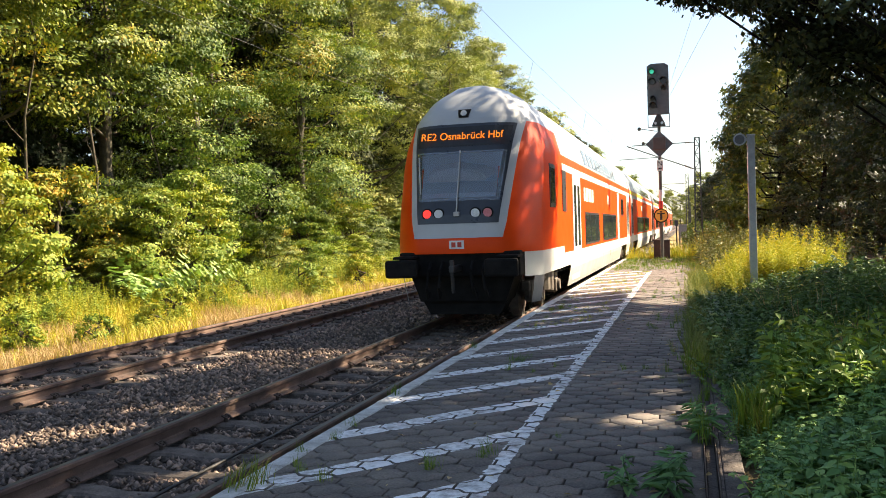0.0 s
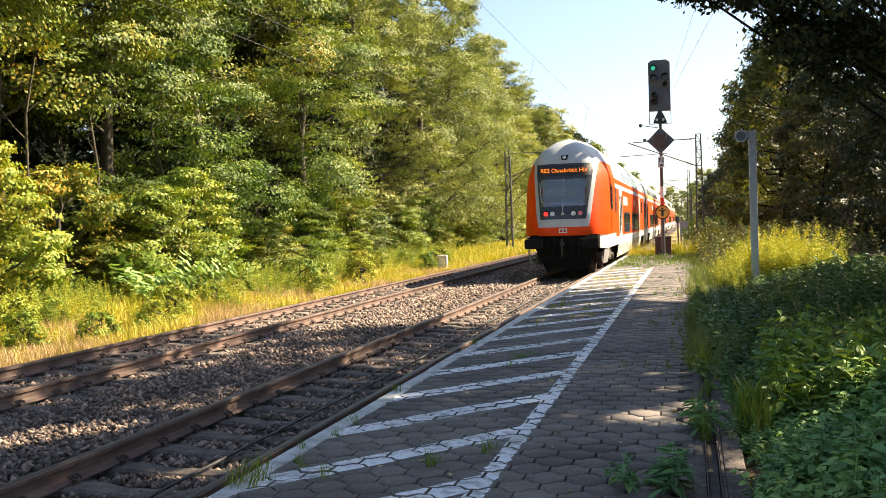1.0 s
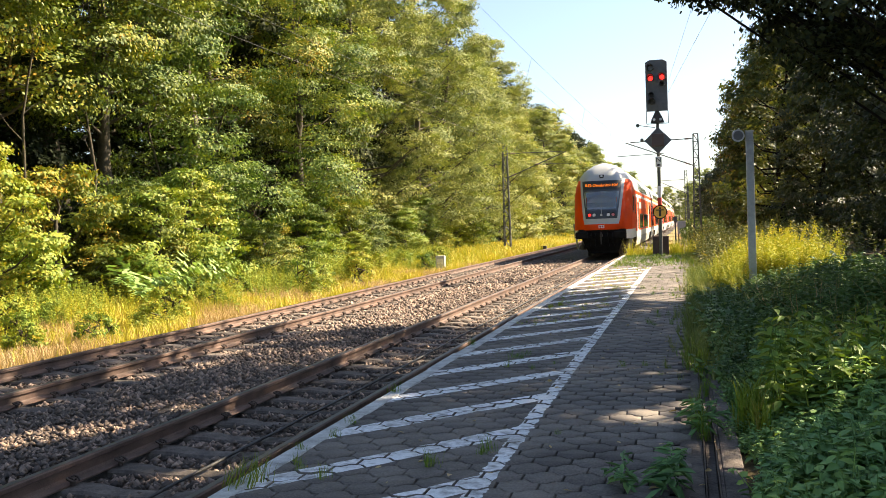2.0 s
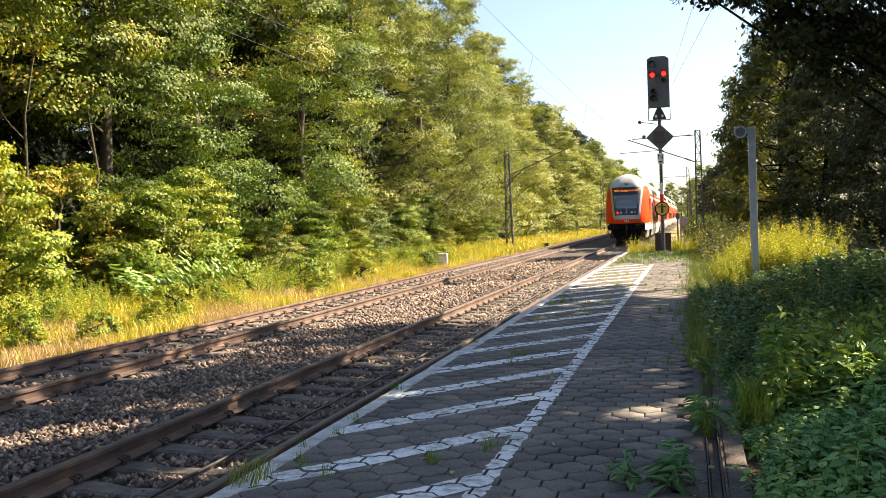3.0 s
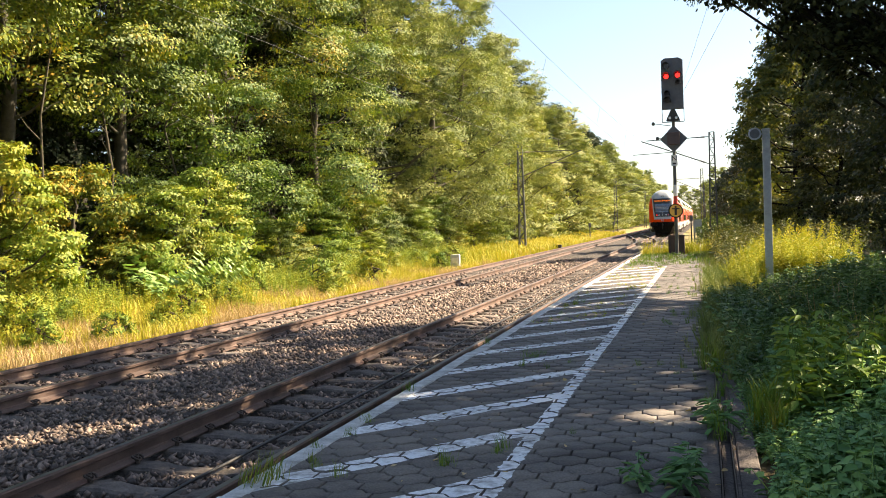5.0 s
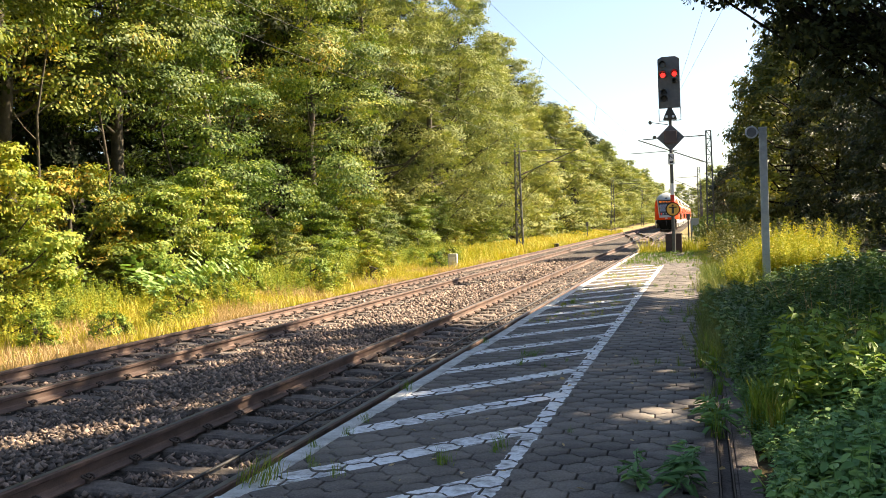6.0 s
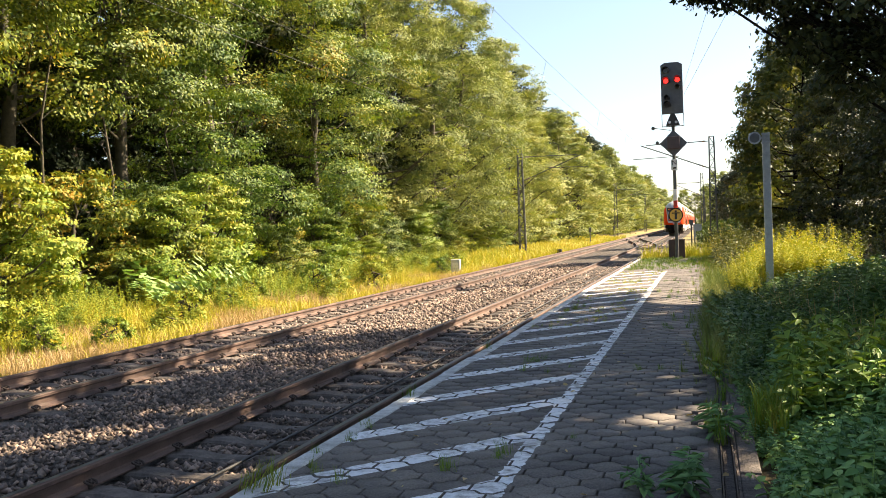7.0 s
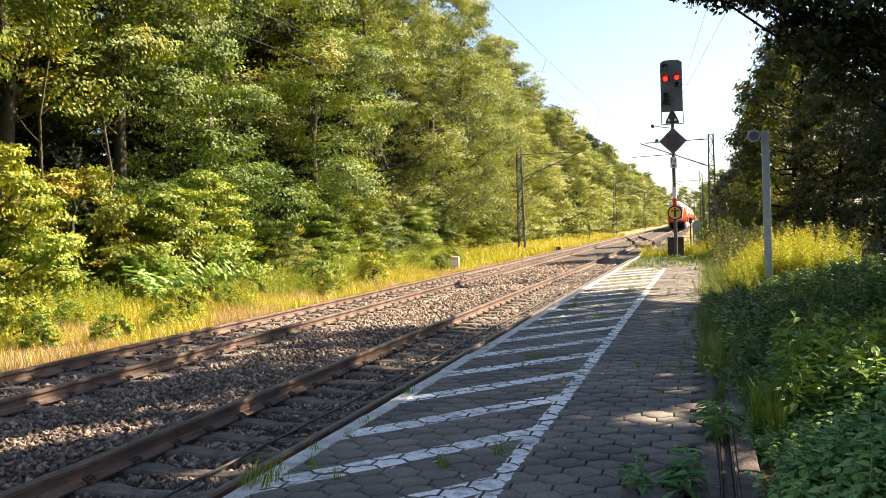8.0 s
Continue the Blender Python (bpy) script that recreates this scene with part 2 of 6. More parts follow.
# near-black leaves put the shade of the wood's hollows into the colour
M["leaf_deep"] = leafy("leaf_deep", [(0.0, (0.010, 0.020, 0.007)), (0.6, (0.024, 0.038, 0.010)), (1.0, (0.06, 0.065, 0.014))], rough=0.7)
M["leaf_willow"] = leafy("leaf_willow", [(0.0, (0.10, 0.145, 0.05)), (0.45, (0.235, 0.27, 0.085)), (0.8, (0.36, 0.365, 0.105)), (1.0, (0.43, 0.36, 0.12))], rough=0.65, through_light=0.3)
M["leaf_fresh"] = leafy("leaf_fresh", [(0.0, (0.06, 0.13, 0.03)), (0.4, (0.18, 0.27, 0.04)), (0.75, (0.31, 0.33, 0.04)), (1.0, (0.45, 0.36, 0.045))])
# near-black leaves put the overhanging trees' silhouette shade into the colour
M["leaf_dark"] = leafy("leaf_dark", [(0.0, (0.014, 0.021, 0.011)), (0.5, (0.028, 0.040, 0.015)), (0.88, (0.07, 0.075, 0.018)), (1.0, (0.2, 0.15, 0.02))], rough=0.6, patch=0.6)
M["nettle"] = leafy("nettle", [(0.0, (0.06, 0.13, 0.06)), (0.5, (0.16, 0.30, 0.11)), (0.9, (0.27, 0.40, 0.11)), (1.0, (0.38, 0.42, 0.07))], patch=0.8)
M["weed_dark"] = leafy("weed_dark", [(0.0, (0.03, 0.065, 0.028)), (0.5, (0.08, 0.15, 0.048)), (0.9, (0.15, 0.23, 0.055)), (1.0, (0.28, 0.28, 0.05))], patch=0.8)
M["goldenrod"] = leafy("goldenrod", [(0.0, (0.14, 0.21, 0.012)), (0.5, (0.31, 0.34, 0.018)), (0.9, (0.58, 0.50, 0.02)), (1.0, (0.76, 0.60, 0.025))], patch=0.7)
M["grass"] = leafy("grass", [(0.0, (0.24, 0.27, 0.02)), (0.4, (0.46, 0.42, 0.04)), (0.75, (0.62, 0.50, 0.10)), (1.0, (0.70, 0.55, 0.24))], patch=0.28, spread=0.4)
M["dry"] = leafy("dry", [(0.0, (0.30, 0.21, 0.09)), (0.5, (0.50, 0.36, 0.18)), (1.0, (0.62, 0.48, 0.27))], patch=0.5)
M["grass_green"] = leafy("grass_green", [(0.0, (0.05, 0.12, 0.015)), (0.5, (0.13, 0.22, 0.02)), (0.85, (0.26, 0.28, 0.03)), (1.0, (0.4, 0.32, 0.08))], patch=0.8)
M["grass_pale"] = leafy("grass_pale", [(0.0, (0.09, 0.14, 0.04)), (0.5, (0.18, 0.22, 0.06)), (0.85, (0.32, 0.31, 0.10)), (1.0, (0.45, 0.37, 0.16))], patch=0.8)
# middle green with light and shade put in, for edge trees and far weeds
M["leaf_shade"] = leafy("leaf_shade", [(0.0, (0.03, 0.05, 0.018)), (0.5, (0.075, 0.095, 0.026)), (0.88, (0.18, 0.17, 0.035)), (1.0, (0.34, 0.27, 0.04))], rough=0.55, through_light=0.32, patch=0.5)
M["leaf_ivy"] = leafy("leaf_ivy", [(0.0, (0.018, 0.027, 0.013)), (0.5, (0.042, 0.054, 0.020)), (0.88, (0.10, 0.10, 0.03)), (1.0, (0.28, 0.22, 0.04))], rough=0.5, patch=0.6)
M["leaf_pale"] = leafy("leaf_pale", [(0.0, (0.18, 0.30, 0.09)), (0.5, (0.28, 0.42, 0.14)), (1.0, (0.40, 0.50, 0.18))])

# ---- building helpers ----


def empty(name, m=None, **tags):
    ob = new(name)
    if m is not None:
        ob.matrix_basis = m
    return tagged(ob, **tags)


def part(name, bm, material, parent=None, label="", smooth=False):
    """Links a bmesh as one mesh object under a thing or a part."""
    me = bpy.data.meshes.new(name)
    bmesh.ops.recalc_face_normals(bm, faces=bm.faces)
    bm.to_mesh(me)
    bm.free()
    if smooth:
        me.shade_smooth()
    me.materials.append(M[material])
    ob = new(name, me)
    ob.parent = parent
    return tagged(ob, label=label)


def shared(name, me, parent, m):
    ob = new(name, me)
    ob.parent = parent
    ob.matrix_basis = m
    return ob


def mesh_data(name, V, T, material, smooth=False):
    me = bpy.data.meshes.new(name)
    V, T = np.asarray(V, np.float32), np.asarray(T, np.int32)
    me.vertices.add(len(V))
    me.vertices.foreach_set("co", V.ravel())
    k = T.shape[1]
    me.loops.add(T.size)
    me.loops.foreach_set("vertex_index", T.ravel())
    me.polygons.add(len(T))
    me.polygons.foreach_set("loop_start", np.arange(0, T.size, k, dtype=np.int32))
    me.update(calc_edges=True)
    me.validate()
    if smooth:
        me.shade_smooth()
    me.materials.append(M[material])
    return me


def bx(bm, x0, x1, y0, y1, z0, z1, bevel=0.0, m=None):
    """Adds a box, with bevelled edges."""
    r = bmesh.ops.create_cube(bm, size=1.0)
    vs = r["verts"]
    for v in vs:
        v.co = Vector(((x0 + x1) / 2 + v.co.x * (x1 - x0), (y0 + y1) / 2 + v.co.y * (y1 - y0), (z0 + z1) / 2 + v.co.z * (z1 - z0)))
    if m is not None:
        bmesh.ops.transform(bm, matrix=m, verts=vs)
    if bevel:
        es = {e for v in vs for e in v.link_edges}
        bmesh.ops.bevel(bm, geom=list(es), offset=bevel, segments=2, affect="EDGES", profile=0.5)
    return bm


def cyl(bm, a, b, r0, r1=None, n=12, caps=True):
    """Adds a tapered rod from a to b."""
    a, b = Vector(a), Vector(b)
    r1 = r0 if r1 is None else r1
    m = Matrix.Translation((a + b) / 2) @ (b - a).to_track_quat("Z", "Y").to_matrix().to_4x4()
    bmesh.ops.create_cone(bm, cap_ends=caps, segments=n, radius1=r0, radius2=r1, depth=(b - a).length, matrix=m)
    return bm


def prism(bm, outline, axis, lo, hi):
    """Adds an outline (pairs) drawn out along an axis: 'y' takes (x, z), 'x' takes (y, z), 'z' takes (x, y)."""
    def put(p, d):
        return {"y": (p[0], d, p[1]), "x": (d, p[0], p[1]), "z": (p[0], p[1], d)}[axis]
    a = [bm.verts.new(put(p, lo)) for p in outline]
    b = [bm.verts.new(put(p, hi)) for p in outline]
    n = len(outline)
    bm.faces.new(a)
    bm.faces.new(b[::-1])
    for i in range(n):
        bm.faces.new((a[i], b[i], b[(i + 1) % n], a[(i + 1) % n]))
    return bm


def tube_arrays(pts, radii, n=6):
    """A tapered tube along points, as vertices and triangles."""
    pts, V, T = np.asarray(pts, float), [], []
    for i, p in enumerate(pts):
        d = pts[min(i + 1, len(pts) - 1)] - pts[max(i - 1, 0)]
        d /= np.linalg.norm(d) + 1e-9
        u = np.cross(d, (0.3, 1, 0.1))
        u /= np.linalg.norm(u) + 1e-9
        w = np.cross(d, u)
        a = np.arange(n) * 2 * np.pi / n
        V.append(p + radii[i] * (np.cos(a)[:, None] * u + np.sin(a)[:, None] * w))
    for i in range(len(pts) - 1):
        for j in range(n):
            a, b, c, e = i * n + j, i * n + (j + 1) % n, (i + 1) * n + j, (i + 1) * n + (j + 1) % n
            T += [(a, b, e), (a, e, c)]
    return np.concatenate(V), np.array(T)


def joined(parts):
    V, T, k = [], [], 0
    for v, t in parts:
        V.append(v)
        T.append(t + k)
        k += len(v)
    return np.concatenate(V), np.concatenate(T)


def unit(a):
    return a / (np.linalg.norm(a, axis=-1, keepdims=True) + 1e-9)


def leaf_arrays(P, N, size, rng, aspect=0.5, droop=0.3):
    """Folded, pointed leaves at points P that face N: four vertices and two triangles each."""
    n = len(P)
    size = np.broadcast_to(np.asarray(size, float), (n,))[:, None]
    t = rng.normal(size=(n, 3))
    t[:, 2] -= droop
    t = unit(t - (t * N).sum(1, keepdims=True) * N)
    s = np.cross(N, t)
    mid = P + t * size * 0.45 - N * size * 0.06
    V = np.stack([P, mid + s * size * aspect * 0.5, P + t * size - N * size * 0.12, mid - s * size * aspect * 0.5], 1)
    V[:, 0] += N * size * 0.06
    V[:, 2] += N * size * 0.05
    i = np.arange(n)[:, None] * 4
    T = np.concatenate([i + np.array([[0, 1, 2]]), i + np.array([[0, 2, 3]])], 0)
    return V.reshape(-1, 3), T


def ovate_arrays(P, N, size, rng, aspect=0.6):
    """Ovate, pointed leaves with a folded midrib: six vertices and four triangles each."""
    n = len(P)
    size = np.broadcast_to(np.asarray(size, float), (n,))[:, None]
    t = rng.normal(size=(n, 3))
    t[:, 2] -= 0.35
    t = unit(t - (t * N).sum(1, keepdims=True) * N)
    s = np.cross(N, t) * size * aspect
    V = np.stack([P, P + t * size * 0.28 + s * 0.5 + N * size * 0.05, P + t * size * 0.66 + s * 0.36, P + t * size - N * size * 0.16,
                  P + t * size * 0.66 - s * 0.36, P + t * size * 0.28 - s * 0.5 + N * size * 0.05], 1)
    i = np.arange(n)[:, None] * 6
    T = np.concatenate([i + np.array([q]) for q in ((0, 1, 2), (0, 2, 3), (0, 3, 4), (0, 4, 5))], 0)
    return V.reshape(-1, 3), T


def scatter(variants, P, scale, rng, tilt=0.12):
    """Sets arrays (vertices, triangles) at points P, turned and scaled."""
    out, k = [], 0
    pick = rng.integers(0, len(variants), len(P))
    Vs, Ts = [], []
    for vi, (v, t) in enumerate(variants):
        idx = np.nonzero(pick == vi)[0]
        if not len(idx):
            continue
        a = rng.uniform(0, 2 * np.pi, len(idx))
        c, s = np.cos(a), np.sin(a)
        sc = np.broadcast_to(scale, (len(P),))[idx]
        w = v[None] * sc[:, None, None]
        x = w[..., 0] * c[:, None] - w[..., 1] * s[:, None]
        y = w[..., 0] * s[:, None] + w[..., 1] * c[:, None]
        lean = rng.normal(0, tilt, (len(idx), 2))
        x = x + w[..., 2] * lean[:, :1]
        y = y + w[..., 2] * lean[:, 1:]
        W = np.stack([x, y, w[..., 2]], -1) + P[idx][:, None]
        Vs.append(W.reshape(-1, 3))
        Ts.append((t[None] + (np.arange(len(idx)) * len(v))[:, None, None]).reshape(-1, 3) + k)
        k += len(idx) * len(v)
    return np.concatenate(Vs), np.concatenate(Ts)


# ---- ground, tracks, platform ----
TRACK_B = -4.34          # middle of the far track
GAUGE = 0.7175
PLAT = 0.43              # platform top


def ground_z(x, y):
    """The lie of the land across the line."""
    x = np.asarray(x, float)
    left = np.interp(-x, [6.3, 7.4, 9.0, 13.0, 18.0, 40.0], [-0.33, -0.62, -0.45, -0.12, 0.3, 0.6])
    right = np.interp(x, [1.7, 1.9, 4.2, 5.0, 8.0, 30.0], [-0.33, 0.30, 0.36, 0.42, 0.45, 0.6])
    far = np.interp(y, [33.5, 36.0], [0.0, 1.0])
    low = np.interp(x, [1.7, 3.0, 5.0, 9.0], [-0.33, -0.30, 0.0, 0.4])
    r = right * (1 - far) + low * far
    return np.where(x < -6.3, left, np.where(x > 1.7, r, -0.33)) + 0.0 * np.asarray(y)


def build_ground():
    xs = np.concatenate([[-1500, -600, -250, -120, -70], np.arange(-45, -6.5, 1.5), [-6.3, -3, 0, 1.7, 1.9], np.arange(2.5, 12, 0.75), [15, 20, 30, 60, 150, 500, 1500]])
    ys = np.concatenate([[-600, -150, -60, -30], np.arange(-15, 70, 1.5), np.arange(70, 260, 8), [300, 420, 700, 1200, 2500]])
    X, Y = np.meshgrid(xs, ys, indexing="ij")
    rng = np.random.default_rng(3)
    Z = ground_z(X, Y) + rng.normal(0, 0.025, X.shape) * (np.abs(X + 2.3) > 4.5) * ((X < -6.5) | (X > 4.4))
    V = np.stack([X, Y, Z], -1).reshape(-1, 3)
    n, k = X.shape
    i = (np.arange(n - 1)[:, None] * k + np.arange(k - 1)[None]).ravel()
    Q = np.stack([i, i + k, i + k + 1, i + 1], 1)
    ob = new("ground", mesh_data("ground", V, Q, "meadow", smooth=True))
    tagged(ob, "dry sunlit verge and woodland ground beside the railway", "ground", kind="structure")


RAIL = [(-0.075, -0.172), (0.075, -0.172), (0.075, -0.16), (0.02, -0.142), (0.0085, -0.12), (0.0085, -0.055), (0.034, -0.042), (0.036, -0.012),
        (0.026, -0.001), (-0.026, -0.001), (-0.036, -0.012), (-0.034, -0.042), (-0.0085, -0.055), (-0.0085, -0.12), (-0.02, -0.142), (-0.075, -0.16)]


def rail(parent, path):
    """One rail along a list of (x, y); its running surface is a strip of its own."""
    bm = bmesh.new()
    rings = []
    for i, (x, y) in enumerate(path):
        a, b = path[max(i - 1, 0)], path[min(i + 1, len(path) - 1)]
        d = math.hypot(b[0] - a[0], b[1] - a[1])
        ux, uy = (b[1] - a[1]) / d, -(b[0] - a[0]) / d
        rings.append([bm.verts.new((x + ux * px, y + uy * px, pz)) for px, pz in RAIL])
    for r0, r1 in zip(rings, rings[1:]):
        for j in range(len(RAIL)):
            k = (j + 1) % len(RAIL)
            bm.faces.new((r0[j], r0[k], r1[k], r1[j]))
    bm.faces.new(rings[0])
    bm.faces.new(rings[-1][::-1])
    ob = part("rail", bm, "rust", parent)
    bm = bmesh.new()
    prev = None
    for i, (x, y) in enumerate(path):
        a, b = path[max(i - 1, 0)], path[min(i + 1, len(path) - 1)]
        d = math.hypot(b[0] - a[0], b[1] - a[1])
        ux, uy = (b[1] - a[1]) / d, -(b[0] - a[0]) / d
        pair = [bm.verts.new((x + ux * s, y + uy * s, 0.002)) for s in (-0.025, 0.025)]
        if prev:
            bm.faces.new((prev[0], prev[1], pair[1], pair[0]))
        prev = pair
    part("running_surface", bm, "rail_top", ob, "worn steel running surface")
    return ob


def sleeper_mesh():
    bm = bmesh.new()
    # a concrete sleeper: deeper seats under the rails and a lower, waisted middle
    xs = [-1.3, -1.05, -0.45, -0.25, 0.25, 0.45, 1.05, 1.3]
    top = [-0.20, -0.174, -0.178, -0.205, -0.205, -0.178, -0.174, -0.20]
    half = [0.125, 0.13, 0.13, 0.11, 0.11, 0.13, 0.13, 0.125]
    rings = []
    for x, z, h in zip(xs, top, half):
        rings.append([bm.verts.new(c) for c in ((x, -h - 0.02, -0.36), (x, h + 0.02, -0.36), (x, h, z - 0.02), (x, h - 0.025, z), (x, -h + 0.025, z), (x, -h, z - 0.02))])
    for a, b in zip(rings, rings[1:]):
        for j in range(6):
            bm.faces.new((a[j], a[(j + 1) % 6], b[(j + 1) % 6], b[j]))
    bm.faces.new(rings[0])
    bm.faces.new(rings[-1][::-1])
    bmesh.ops.recalc_face_normals(bm, faces=bm.faces)
    me = bpy.data.meshes.new("sleeper")
    bm.to_mesh(me)
    bm.free()
    me.materials.append(M["sleeper"])
    return me


def clip_mesh():
    """A spring clip: a bent rod with a bolt head on a ribbed plate."""
    parts = []
    a = np.linspace(0, 1.75 * np.pi, 9)
    for side in (-1, 1):
        p = np.stack([0.035 + 0.03 * np.cos(a), side * (0.03 + 0.022 * np.sin(a)), 0.035 + 0.03 * np.sin(a * 0.5)], 1)
        parts.append(tube_arrays(p, [0.011] * 9, 5))
    parts.append(tube_arrays([(0.03, 0, 0.0), (0.03, 0, 0.05), (0.03, 0, 0.075)], [0.022, 0.02, 0.012], 6))
    V, T = joined(parts)
    return mesh_data("rail_clip", V, T, "clip")


def build_tracks():
    sl, cl = sleeper_mesh(), clip_mesh()
    rng = np.random.default_rng(5)
    for cx, text, first in ((0.0, "platform track with rusty rails on concrete sleepers", 5.98), (TRACK_B, "farther track with rusty rails on concrete sleepers", 5.7)):
        tr = empty("railway_track", label=text, category="railway track", group="tracks", kind="structure")
        for s in (-1, 1):
            path = [(cx + s * (GAUGE + 0.036), float(y)) for y in (-30, 40, 120, 300, 700)]
            rail(tr, path)
        y = first - 0.6 * 28
        while y < 125:
            ob = shared("sleeper", sl, tr, pose(cx + rng.normal(0, 0.015), y, rng.normal(0, 0.004), 0, 0, rng.normal(0, 0.5)))
            if 3.5 < y < 34:
                for s in (-1, 1):
                    for inner in (1, -1):
                        shared("rail_clip", cl, ob, pose(s * (GAUGE + 0.036 - inner * 0.075), 0, -0.172, 0, 0, 180 if s * inner > 0 else 0))
            y += 0.6
    # crossover between the two tracks
    tr = empty("crossover_track", label="curved crossover rails joining the two tracks", category="railway track", kind="structure")
    for s in (-1, 1):
        path = []
        for i in range(25):
            u = i / 24
            w = u * u * (3 - 2 * u)
            path.append((TRACK_B * w + s * (GAUGE + 0.036), 62 + 56 * u))
        rail(tr, path)
    for y, x in ((76.0, -0.25), (84.0, -1.85)):
        rail(tr, [(x - 0.35, y + 4.2), (x - 0.05, y + 3.2), (x + 0.05, y + 1.5), (x - 0.02, y - 1.5), (x - 0.35, y - 3.0)])
    for i in range(60):
        u = i / 59
        w = u * u * (3 - 2 * u)
        if 0.12 < u < 0.88:
            shared("sleeper", sl, tr, pose(TRACK_B * w, 62 + 56 * u, 0.0))
    # a cable laid between the rails of the near track
    parts = [tube_arrays([(0.17 + 0.02 * math.sin(y * 0.7), y, -0.16 + 0.012 * math.sin(y * 5.2)) for y in np.arange(2.5, 40, 0.6)], [0.014] * 63, 6)]
    ob = new("cable", mesh_data("cable", *joined(parts), "rubber", smooth=True))
    tagged(ob, "black rubber cable lying on the sleepers of the platform track", "cable")


def build_ballast():
    rng = np.random.default_rng(8)
    # the bed, heaped between and beside the tracks
    xs = np.concatenate([[-7.3, -6.9, -6.4, -6.0], np.arange(-5.8, 1.6, 0.2), [1.62]])
    ys = np.concatenate([np.arange(-20, 60, 0.5), np.arange(60, 130, 2.5), [150, 200, 300, 500, 800]])
    X, Y = np.meshgrid(xs, ys, indexing="ij")
    prof = np.interp(X, [-7.3, -6.4, -5.9, -5.0, -3.6, -2.9, -2.2, -1.4, -0.7, 0.7, 1.3, 1.62], [-0.66, -0.34, -0.22, -0.235, -0.235, -0.20, -0.17, -0.20, -0.24, -0.24, -0.22, -0.24])
    Z = prof + rng.normal(0, 0.012, X.shape)
    n, k = X.shape
    i = (np.arange(n - 1)[:, None] * k + np.arange(k - 1)[None]).ravel()
    bed = new("ballast_bed", mesh_data("ballast_bed", np.stack([X, Y, Z], -1).reshape(-1, 3), np.stack([i, i + k, i + k + 1, i + 1], 1), "ballast_bed", smooth=True))
    tagged(bed, "brown-grey crushed stone bed under the tracks", "ballast", kind="structure")
    # loose stones
    base = np.array([(1, 0, 0), (-1, 0, 0), (0, 1, 0), (0, -1, 0), (0, 0, 0.8), (0, 0, -0.6)], float)
    tri = np.array([(0, 2, 4), (2, 1, 4), (1, 3, 4), (3, 0, 4), (2, 0, 5), (1, 2, 5), (3, 1, 5), (0, 3, 5)])
    stones = []
    for _ in range(14):
        v = base * rng.uniform(0.6, 1.25, (6, 3)) + rng.normal(0, 0.22, (6, 3))
        stones.append((v, tri))
    P, S = [], []
    for y0, y1, dens, size in ((3.5, 10, 560, 0.033), (10, 16, 430, 0.036), (16, 26, 230, 0.044), (26, 45, 80, 0.056)):
        cnt = int(dens * 8.0 * (y1 - y0))
        q = np.stack([rng.uniform(-6.5, 1.55, cnt), rng.uniform(y0, y1, cnt)], 1)
        q = q[q[:, 0] > 3.6 - 0.98 * q[:, 1]]
        near_rail = np.min(np.abs(q[:, :1] - np.array([[GAUGE + 0.036, -GAUGE - 0.036, TRACK_B + GAUGE + 0.036, TRACK_B - GAUGE - 0.036]])), 1) < 0.10
        sl = np.zeros(len(q), bool)
        for cx, first in ((0.0, 5.98), (TRACK_B, 5.7)):
            ph = np.abs((q[:, 1] - first + 0.3) % 0.6 - 0.3)
            sl |= (ph < 0.12) & (np.abs(q[:, 0] - cx) < 1.3) & (rng.random(len(q)) < 0.88)
        q = q[~near_rail & ~sl]
        z = np.interp(q[:, 0], xs, prof[:, 0]) + rng.uniform(-0.022, 0.034, len(q))
        P.append(np.column_stack([q, z]))
        S.append(rng.uniform(0.65, 1.35, len(q)) * size)
    V, T = scatter(stones, np.concatenate(P), np.concatenate(S), rng, 0.5)
    ob = new("ballast_stones", mesh_data("ballast_stones", V, T, "stone"))
    tagged(ob, "loose angular brown-grey ballast stones between the rails", "ballast", kind="stuff")


